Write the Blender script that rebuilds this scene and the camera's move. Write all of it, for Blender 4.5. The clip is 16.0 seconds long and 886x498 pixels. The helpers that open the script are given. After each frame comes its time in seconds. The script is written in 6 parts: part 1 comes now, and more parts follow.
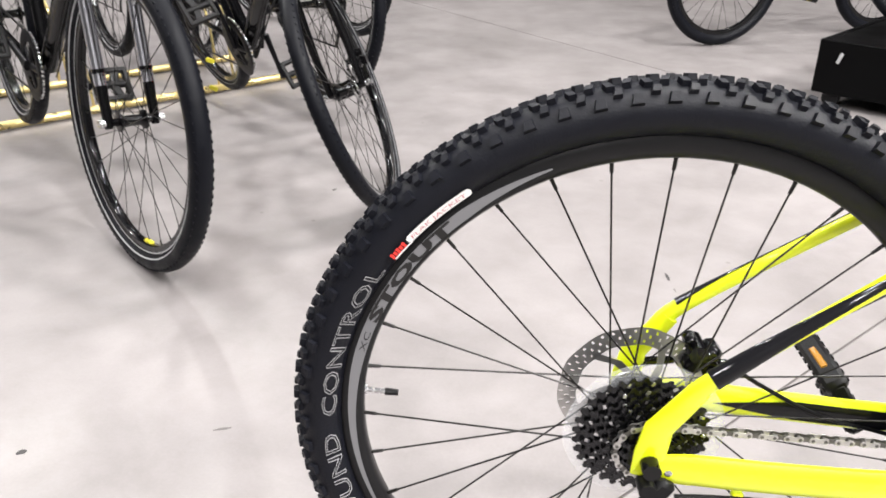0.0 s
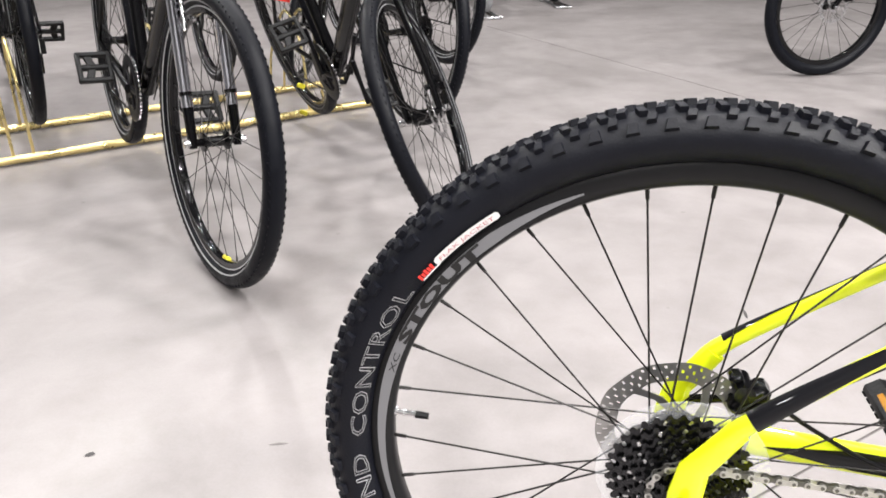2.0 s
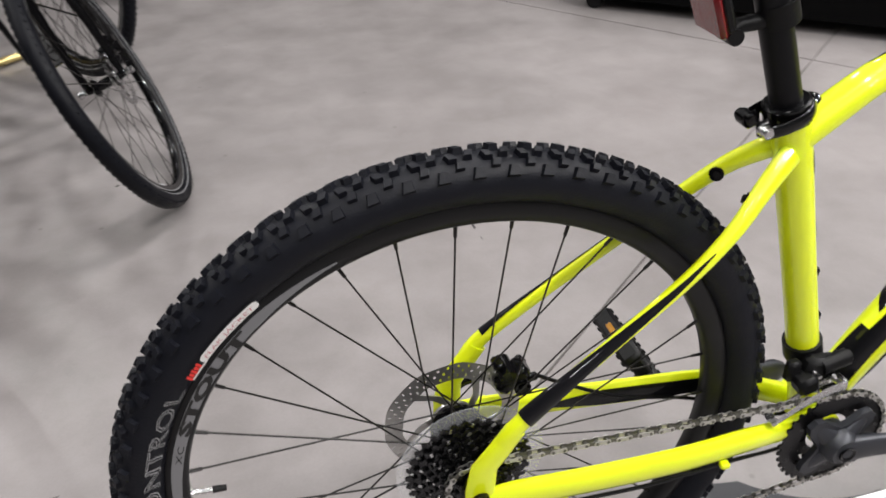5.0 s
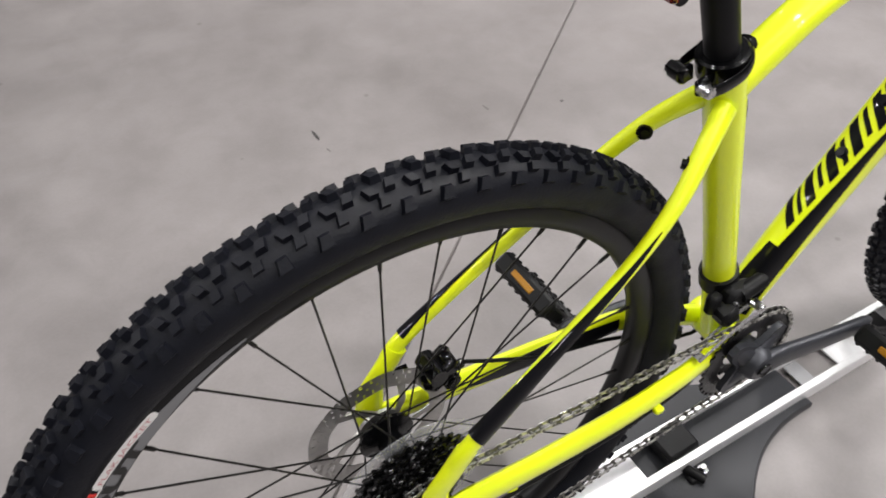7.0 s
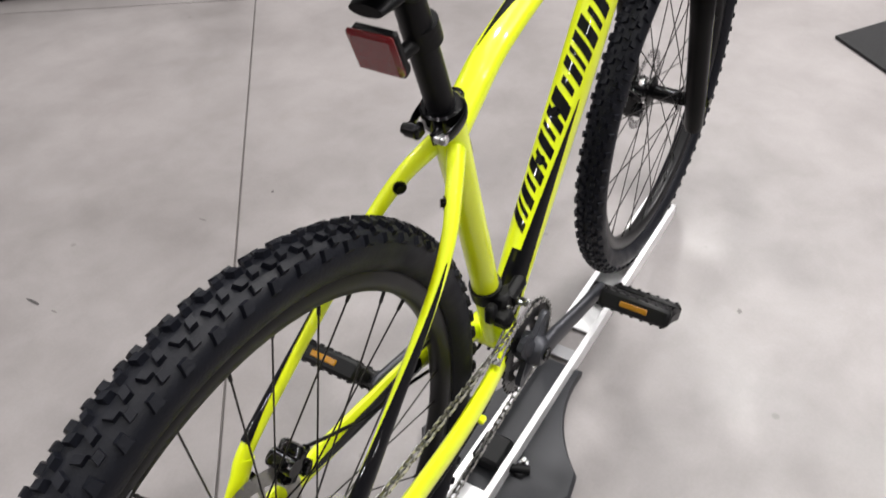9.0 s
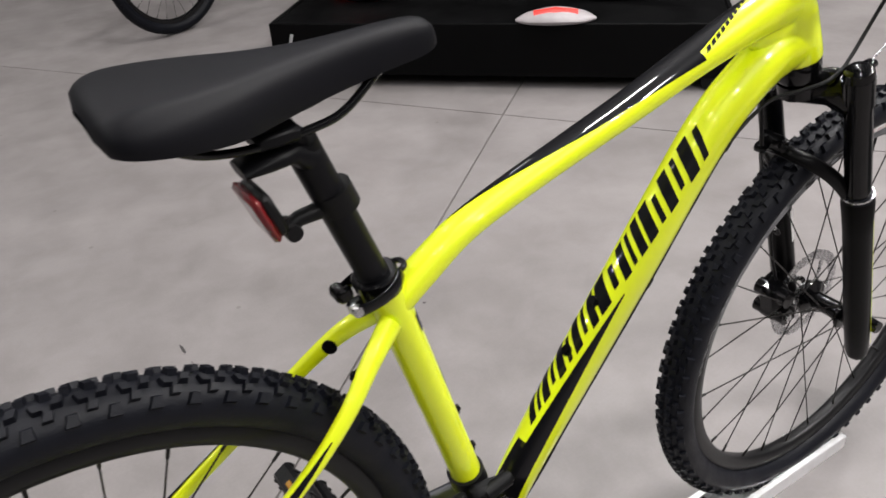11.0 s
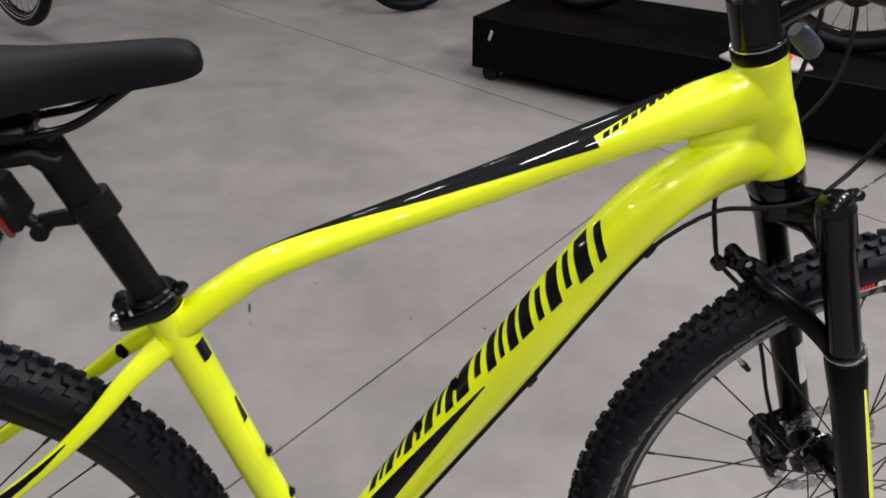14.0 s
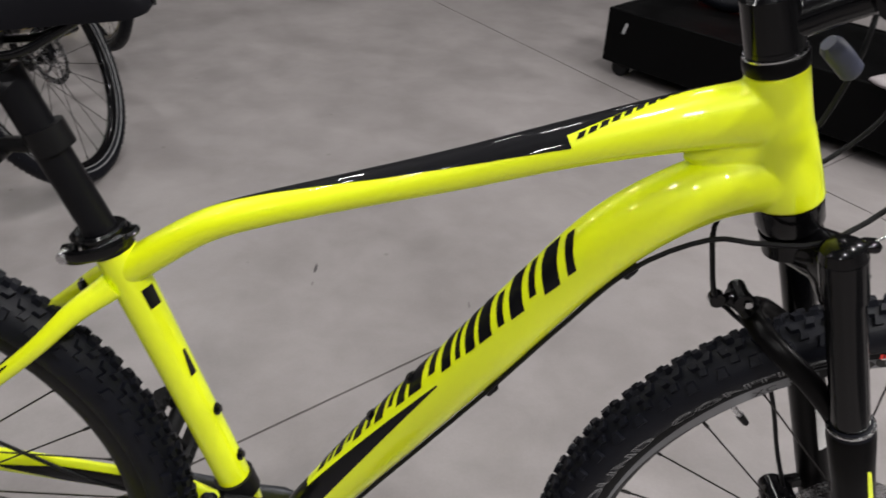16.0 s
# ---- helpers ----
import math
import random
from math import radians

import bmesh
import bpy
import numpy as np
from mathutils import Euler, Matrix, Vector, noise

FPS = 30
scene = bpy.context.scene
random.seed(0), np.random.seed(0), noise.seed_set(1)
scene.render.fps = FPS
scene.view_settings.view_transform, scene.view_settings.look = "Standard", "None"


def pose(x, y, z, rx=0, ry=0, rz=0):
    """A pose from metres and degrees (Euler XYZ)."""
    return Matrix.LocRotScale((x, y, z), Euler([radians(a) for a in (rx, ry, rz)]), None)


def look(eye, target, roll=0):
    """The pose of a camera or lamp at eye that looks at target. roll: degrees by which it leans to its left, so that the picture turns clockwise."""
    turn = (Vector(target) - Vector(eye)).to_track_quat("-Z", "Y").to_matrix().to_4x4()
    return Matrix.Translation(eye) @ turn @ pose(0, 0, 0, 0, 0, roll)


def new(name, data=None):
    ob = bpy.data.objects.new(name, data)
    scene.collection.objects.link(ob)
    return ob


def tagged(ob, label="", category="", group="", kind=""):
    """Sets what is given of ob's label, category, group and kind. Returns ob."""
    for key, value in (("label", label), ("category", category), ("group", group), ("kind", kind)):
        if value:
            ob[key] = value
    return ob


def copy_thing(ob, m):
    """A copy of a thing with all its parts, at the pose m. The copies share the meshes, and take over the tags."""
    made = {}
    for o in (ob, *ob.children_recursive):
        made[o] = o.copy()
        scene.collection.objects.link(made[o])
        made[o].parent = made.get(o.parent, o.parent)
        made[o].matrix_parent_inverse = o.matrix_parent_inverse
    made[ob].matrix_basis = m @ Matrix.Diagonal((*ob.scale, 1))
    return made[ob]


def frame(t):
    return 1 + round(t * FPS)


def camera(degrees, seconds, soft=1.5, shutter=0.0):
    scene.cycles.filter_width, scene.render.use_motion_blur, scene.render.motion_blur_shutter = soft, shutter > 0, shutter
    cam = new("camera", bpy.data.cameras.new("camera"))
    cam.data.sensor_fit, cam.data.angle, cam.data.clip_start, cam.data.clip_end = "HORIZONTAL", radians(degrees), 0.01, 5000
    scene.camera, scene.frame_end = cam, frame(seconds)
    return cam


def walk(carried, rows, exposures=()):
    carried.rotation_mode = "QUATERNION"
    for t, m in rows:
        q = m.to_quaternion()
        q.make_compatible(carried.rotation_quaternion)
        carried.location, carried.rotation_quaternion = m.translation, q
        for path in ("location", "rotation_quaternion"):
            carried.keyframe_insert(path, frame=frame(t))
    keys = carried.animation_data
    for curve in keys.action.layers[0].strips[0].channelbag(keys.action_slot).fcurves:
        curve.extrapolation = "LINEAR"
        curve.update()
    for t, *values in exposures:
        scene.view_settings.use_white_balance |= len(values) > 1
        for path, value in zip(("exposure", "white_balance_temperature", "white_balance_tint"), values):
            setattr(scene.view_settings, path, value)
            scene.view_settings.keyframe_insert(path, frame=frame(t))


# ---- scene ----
cam = camera(58.0, 16.0, soft=1.65, shutter=0.4)
PATH = [
    (0, (-0.184, -0.693, 0.939), (-0.241, 1.097, 0.047), -0.2),
    (0.5, (-0.159, -0.692, 0.93), (-0.317, 1.118, 0.093), -1.8),
    (1, (-0.143, -0.687, 0.927), (-0.377, 1.128, 0.12), -1.5),
    (1.5, (-0.132, -0.684, 0.929), (-0.431, 1.13, 0.142), -2.0),
    (2, (-0.125, -0.683, 0.931), (-0.415, 1.115, 0.104), -1.3),
    (2.5, (-0.123, -0.68, 0.93), (-0.407, 1.101, 0.064), -1.4),
    (3, (-0.116, -0.678, 0.931), (-0.412, 1.123, 0.113), -1.9),
    (3.5, (-0.1, -0.674, 0.935), (-0.338, 1.138, 0.123), -1.8),
    (4, (-0.087, -0.67, 0.979), (-0.098, 1.135, 0.118), -0.7),
    (4.5, (-0.092, -0.661, 1.02), (0.067, 1.054, 0.003), -2.0),
    (5, (-0.143, -0.603, 1.08), (0.223, 1.018, -0.033), -3.7),
    (5.2, (-0.164, -0.579, 1.096), (0.271, 0.985, -0.072), -4.3),
    (7.3, (-0.151, -0.364, 1.13), (0.602, 0.779, -0.328), -1.7),
    (7.5, (-0.175, -0.346, 1.136), (0.652, 0.727, -0.335), -1.4),
    (8, (-0.237, -0.313, 1.154), (0.756, 0.614, -0.316), -2.5),
    (8.5, (-0.259, -0.337, 1.165), (0.92, 0.446, -0.25), -2.3),
    (9, (-0.252, -0.38, 1.167), (1.017, 0.456, -0.134), -2.9),
    (9.5, (-0.212, -0.426, 1.166), (1.065, 0.554, -0.02), -2.6),
    (9.7, (-0.186, -0.453, 1.164), (1.048, 0.625, 0.017), -2.8),
    (11.8, (0.207, -0.584, 1.167), (0.978, 0.921, 0.099), -4.5),
    (12, (0.232, -0.585, 1.166), (0.983, 0.913, 0.075), -4.6),
    (12.5, (0.311, -0.607, 1.17), (0.961, 0.941, 0.084), -4.0),
    (13, (0.391, -0.658, 1.175), (0.876, 0.958, 0.101), -2.1),
    (13.5, (0.444, -0.678, 1.175), (0.808, 0.98, 0.117), -0.8),
    (14, (0.484, -0.635, 1.167), (0.802, 1.039, 0.121), -0.3),
    (14.5, (0.512, -0.572, 1.161), (0.907, 1.056, 0.069), 0.8),
    (15, (0.565, -0.549, 1.156), (0.876, 1.081, 0.04), 0.7),
    (15.5, (0.634, -0.575, 1.149), (0.78, 1.094, 0.056), 2.7),
    (16, (0.651, -0.604, 1.147), (0.63, 1.076, 0.061), 2.6),
]
walk(cam, [(t, look(eye, target, roll)) for t, eye, target, roll in PATH],
     exposures=[(0, 1.08), (3.5, 1.07), (4.0, 0.95), (4.5, 0.27), (5.2, 0.12), (7.3, -0.06), (9.0, 0.02), (9.7, 0.0), (11.8, -0.2), (16, -0.43)])

# ---- light: rows of round ceiling lamps in a closed shop hall ----
world = bpy.data.worlds.new("hall")
scene.world = world
world.use_nodes = True
world.node_tree.nodes["Background"].inputs[0].default_value = (0.6, 0.62, 0.65, 1)
world.node_tree.nodes["Background"].inputs[1].default_value = 0.02
CEIL = 4.4
ALONG = math.atan2(0.64, 0.768)          # direction of the floor joint and of the lamp rows
LAMP_ROWS = (-3.6, -0.6, 2.4, 5.4)
LAMP_STEPS = (-4.4, -2.6, -0.9, 0.9, 2.6, 4.4)
# invented watts, uneven by lamp, to brighten or darken areas of the floor
LAMP_WATTS = {-3.6: (48, 52, 92, 150, 135, 100), -0.6: (16, 17, 38, 62, 48, 38), 2.4: (18, 18, 20, 20, 16, 14), 5.4: (60, 65, 55, 50, 16, 8)}


def rowpoint(across, along):
    c, s = math.cos(ALONG), math.sin(ALONG)
    return 0.4 + along * c - across * s, 0.8 + along * s + across * c


for across in LAMP_ROWS:
    for along, watts in zip(LAMP_STEPS, LAMP_WATTS[across]):
        x, y = rowpoint(across, along)
        lamp = bpy.data.lights.new("ceiling_lamp_light", "AREA")
        lamp.shape, lamp.size, lamp.energy, lamp.color = "DISK", 0.30, watts, (1.0, 0.975, 0.96)
        ob = new("ceiling_lamp_light", lamp)
        ob.matrix_world = pose(x, y, CEIL - 0.22)


# ---- materials ----
def node_mat(name, color, rough=0.5, metal=0.0, coat=0.0, coat_rough=0.05, vary=0.0, vary_scale=8.0, bump=0.0, bump_scale=300.0,
             rough_vary=0.0, trans=0.0, spec=0.5, emit=0.0):
    m = bpy.data.materials.new(name)
    m.use_nodes = True
    nt = m.node_tree
    b = nt.nodes["Principled BSDF"]
    b.inputs["Base Color"].default_value = (*color, 1)
    b.inputs["Roughness"].default_value = rough
    b.inputs["Metallic"].default_value = metal
    b.inputs["Coat Weight"].default_value = coat
    b.inputs["Coat Roughness"].default_value = coat_rough
    b.inputs["Transmission Weight"].default_value = trans
    b.inputs["Specular IOR Level"].default_value = spec
    if emit:
        b.inputs["Emission Color"].default_value = (*color, 1)
        b.inputs["Emission Strength"].default_value = emit
    tc = nt.nodes.new("ShaderNodeTexCoord")
    if vary or rough_vary:
        n = nt.nodes.new("ShaderNodeTexNoise")
        n.inputs["Scale"].default_value = vary_scale
        n.inputs["Detail"].default_value = 5
        nt.links.new(tc.outputs["Object"], n.inputs["Vector"])
        if vary:
            mix = nt.nodes.new("ShaderNodeMix")
            mix.data_type = "RGBA"
            mix.inputs[6].default_value = (*[c * (1 - vary) for c in color], 1)
            mix.inputs[7].default_value = (*[min(1, c * (1 + vary)) for c in color], 1)
            nt.links.new(n.outputs[0], mix.inputs[0])
            nt.links.new(mix.outputs[2], b.inputs["Base Color"])
        if rough_vary:
            r = nt.nodes.new("ShaderNodeMapRange")
            r.inputs["From Min"].default_value, r.inputs["From Max"].default_value = 0.3, 0.7
            r.inputs["To Min"].default_value, r.inputs["To Max"].default_value = rough - rough_vary, rough + rough_vary
            nt.links.new(n.outputs[0], r.inputs[0])
            nt.links.new(r.outputs[0], b.inputs["Roughness"])
    if bump:
        n2 = nt.nodes.new("ShaderNodeTexNoise")
        n2.inputs["Scale"].default_value = bump_scale
        n2.inputs["Detail"].default_value = 3
        nt.links.new(tc.outputs["Object"], n2.inputs["Vector"])
        bp = nt.nodes.new("ShaderNodeBump")
        bp.inputs["Strength"].default_value = bump
        bp.inputs["Distance"].default_value = 0.002
        nt.links.new(n2.outputs[0], bp.inputs["Height"])
        nt.links.new(bp.outputs[0], b.inputs["Normal"])
    return m


YELLOW = node_mat("fluorescent_yellow_paint", (0.86, 0.985, 0.002), 0.42, coat=1.0, coat_rough=0.025, spec=0.5, vary=0.03, vary_scale=3, bump=0.03, bump_scale=500)
BLACKG = node_mat("gloss_black_paint", (0.0022, 0.0022, 0.0027), 0.22, coat=0.35, coat_rough=0.04, spec=0.12)
CHROME = node_mat("polished_chrome", (0.80, 0.80, 0.86), 0.05, metal=1.0)
SHOPB = node_mat("shop_bicycle_black", (0.0018, 0.0018, 0.0022), 0.24, coat=0.35, coat_rough=0.045, spec=0.06, vary=0.2, vary_scale=12)
CHAINM = node_mat("oiled_chain_steel", (0.56, 0.55, 0.53), 0.36, metal=0.85, vary=0.35, vary_scale=160)
CHAIND = node_mat("dark_inner_links", (0.15, 0.145, 0.135), 0.42, metal=0.8, vary=0.4, vary_scale=160)
# aluminium darkened for the rail webs, the channel's shade set in the colour
ALUD = node_mat("shaded_aluminium", (0.34, 0.34, 0.35), 0.45, metal=0.6, vary=0.15, vary_scale=40)
DECAL = node_mat("black_decal", (0.0025, 0.0025, 0.004), 0.5, coat=0.55, coat_rough=0.025, spec=0.1)
SATIN = node_mat("satin_black_alloy", (0.0038, 0.0038, 0.0050), 0.42, spec=0.17, vary=0.25, vary_scale=30, bump=0.08, bump_scale=900)
FORKB = node_mat("matte_black_fork_paint", (0.0028, 0.0026, 0.0029), 0.3, spec=0.10, bump=0.05, bump_scale=1200)
RUBBER = node_mat("tyre_rubber", (0.0040, 0.0046, 0.0082), 0.50, spec=0.23, vary=0.3, vary_scale=26, bump=0.2, bump_scale=420, rough_vary=0.1)
SHOPR = node_mat("smooth_road_tyre_rubber", (0.0028, 0.0033, 0.0056), 0.50, spec=0.15, vary=0.3, vary_scale=26, bump=0.15, bump_scale=420, rough_vary=0.1)
PLASTIC = node_mat("black_plastic", (0.0046, 0.0046, 0.0052), 0.45, spec=0.2, bump=0.15, bump_scale=260, vary=0.2, vary_scale=20)
RIMM = node_mat("black_anodised_rim", (0.009, 0.009, 0.010), 0.36, metal=0.3, spec=0.35, vary=0.15, vary_scale=40)
SPOKE = node_mat("black_steel_spoke", (0.02, 0.019, 0.018), 0.35, metal=0.7)
STEEL = node_mat("bright_steel", (0.55, 0.55, 0.56), 0.25, metal=1.0, vary=0.25, vary_scale=150, rough_vary=0.1)
DARKST = node_mat("dark_steel", (0.026, 0.026, 0.028), 0.34, metal=0.9, vary=0.5, vary_scale=120, rough_vary=0.12)
ROTOR = node_mat("drilled_rotor_steel", (0.48, 0.47, 0.46), 0.32, metal=0.9, vary=0.3, vary_scale=60)
CRANKM = node_mat("grey_crank_alloy", (0.040, 0.042, 0.050), 0.40, metal=0.4, vary=0.15, vary_scale=40)
ALU = node_mat("brushed_aluminium", (0.88, 0.88, 0.89), 0.38, metal=0.55, vary=0.12, vary_scale=60, rough_vary=0.1)
GREYD = node_mat("grey_rim_decal", (0.19, 0.19, 0.20), 0.4)
DARKD = node_mat("dark_rim_lettering", (0.01, 0.01, 0.01), 0.4)
WHITE = node_mat("white_print", (0.72, 0.71, 0.70), 0.5, vary=0.05, vary_scale=80)
CLIPY = node_mat("yellow_plastic", (0.62, 0.55, 0.02), 0.45)
ORANGE = node_mat("orange_reflector", (0.8, 0.22, 0.02), 0.3)
BLUISH = node_mat("pale_blue_grey_film", (0.05, 0.055, 0.085), 0.42, vary=0.15, vary_scale=14, bump=0.4, bump_scale=60)
LABELP = node_mat("faded_red_print", (0.50, 0.20, 0.22), 0.55, vary=0.4, vary_scale=300)
PALE = node_mat("pale_outline_print", (0.36, 0.36, 0.37), 0.55)
DULLR = node_mat("dull_grey_reflective_band", (0.17, 0.17, 0.175), 0.45, vary=0.4, vary_scale=30)
RED = node_mat("red_print", (0.75, 0.04, 0.03), 0.5)
REDR = node_mat("red_reflector_plastic", (0.16, 0.006, 0.008), 0.15, coat=0.5, bump=0.5, bump_scale=500)
AMBER = node_mat("amber_reflector", (0.33, 0.15, 0.005), 0.25, coat=0.5, bump=0.4, bump_scale=600)
SADDLE = node_mat("saddle_cover", (0.0042, 0.0042, 0.0062), 0.5, spec=0.16, bump=0.12, bump_scale=900, vary=0.15, vary_scale=15)
BASEP = node_mat("dark_grey_base_plastic", (0.026, 0.027, 0.031), 0.48, spec=0.35, bump=0.12, bump_scale=350, vary=0.15, vary_scale=6)
GOLD = node_mat("yellow_zinc_plating", (0.72, 0.58, 0.26), 0.3, metal=0.85, vary=0.3, vary_scale=18, rough_vary=0.1)
# strong speckle in the base colour imitates small glints on the cog teeth
COGM = node_mat("glint_speckled_cog_steel", (0.035, 0.035, 0.037), 0.24, metal=0.9, vary=0.95, vary_scale=190, rough_vary=0.1)
CLEAR = bpy.data.materials.new("clear_plastic")
CLEAR.use_nodes = True
_nt = CLEAR.node_tree
_b = _nt.nodes["Principled BSDF"]
_b.inputs["Base Color"].default_value = (0.9, 0.92, 0.95, 1)
_b.inputs["Roughness"].default_value = 0.12
_b.inputs["Alpha"].default_value = 0.13
BOX = node_mat("black_platform_laminate", (0.0016, 0.0016, 0.0018), 0.55, spec=0.06, vary=0.25, vary_scale=5, rough_vary=0.1)
GREYT = node_mat("grey_tyre", (0.30, 0.31, 0.32), 0.7, vary=0.1, vary_scale=20)
CARD = node_mat("pink_white_bag", (0.36, 0.33, 0.34), 0.35, vary=0.25, vary_scale=25, bump=0.4, bump_scale=60)
MAT = node_mat("dark_floor_mat", (0.009, 0.009, 0.010), 0.9, bump=0.5, bump_scale=400, vary=0.3, vary_scale=40)
WALLM = node_mat("wall_paint", (0.22, 0.22, 0.22), 0.8, vary=0.05, vary_scale=2, bump=0.05, bump_scale=120)
CEILM = node_mat("ceiling_paint", (0.10, 0.10, 0.105), 0.85, vary=0.05, vary_scale=1.5)
DIFF = node_mat("lamp_diffuser", (1, 0.97, 0.94), 0.5, emit=3.0)
HOUS = node_mat("lamp_housing", (0.75, 0.75, 0.75), 0.5)


def concrete():
    m = bpy.data.materials.new("polished_concrete")
    m.use_nodes = True
    nt = m.node_tree
    b = nt.nodes["Principled BSDF"]
    geo = nt.nodes.new("ShaderNodeNewGeometry")

    def noise_node(scale, detail, rough, dist=0.0):
        n = nt.nodes.new("ShaderNodeTexNoise")
        n.inputs["Scale"].default_value, n.inputs["Detail"].default_value = scale, detail
        n.inputs["Roughness"].default_value, n.inputs["Distortion"].default_value = rough, dist
        nt.links.new(geo.outputs["Position"], n.inputs["Vector"])
        return n

    def ramp(src, stops):
        r = nt.nodes.new("ShaderNodeValToRGB")
        while len(r.color_ramp.elements) < len(stops):
            r.color_ramp.elements.new(0.5)
        for e, (p, c) in zip(r.color_ramp.elements, stops):
            e.position, e.color = p, (*c, 1)
        nt.links.new(src, r.inputs[0])
        return r

    def mult(a, c, fac=1.0):
        x = nt.nodes.new("ShaderNodeMix")
        x.data_type, x.blend_type = "RGBA", "MULTIPLY"
        x.inputs[0].default_value = fac
        nt.links.new(a, x.inputs[6])
        nt.links.new(c, x.inputs[7])
        return x.outputs[2]

    big = ramp(noise_node(1.5, 4, 0.55, 0.5).outputs[0], [(0.32, (0.202, 0.186, 0.184)), (0.5, (0.236, 0.218, 0.217)), (0.68, (0.268, 0.248, 0.247))])
    mid = ramp(noise_node(7, 6, 0.6, 0.3).outputs[0], [(0.35, (0.86, 0.855, 0.85)), (0.62, (1.0, 1.0, 1.0))])
    fine = ramp(noise_node(160, 3, 0.6).outputs[0], [(0.3, (0.94, 0.94, 0.94)), (0.7, (1.0, 1.0, 1.0))])
    v = nt.nodes.new("ShaderNodeTexVoronoi")
    v.inputs["Scale"].default_value = 5.5
    nt.links.new(geo.outputs["Position"], v.inputs["Vector"])
    speck = ramp(v.outputs["Distance"], [(0.0, (0.45, 0.43, 0.42)), (0.03, (0.55, 0.53, 0.52)), (0.045, (1, 1, 1))])
    c = mult(mult(mult(big.outputs[0], mid.outputs[0]), fine.outputs[0]), speck.outputs[0], 0.5)
    nt.links.new(c, b.inputs["Base Color"])
    rr = nt.nodes.new("ShaderNodeMapRange")
    rr.inputs["From Min"].default_value, rr.inputs["From Max"].default_value = 0.3, 0.7
    rr.inputs["To Min"].default_value, rr.inputs["To Max"].default_value = 0.34, 0.52
    nt.links.new(noise_node(4, 4, 0.6).outputs[0], rr.inputs[0])
    nt.links.new(rr.outputs[0], b.inputs["Roughness"])
    b.inputs["Specular IOR Level"].default_value = 0.5
    bp = nt.nodes.new("ShaderNodeBump")
    bp.inputs["Strength"].default_value, bp.inputs["Distance"].default_value = 0.08, 0.004
    nt.links.new(noise_node(30, 4, 0.6).outputs[0], bp.inputs["Height"])
    nt.links.new(bp.outputs[0], b.inputs["Normal"])
    return m


CONCRETE = concrete()
JOINTM = node_mat("joint_filler", (0.13, 0.12, 0.115), 0.85, vary=0.3, vary_scale=25)


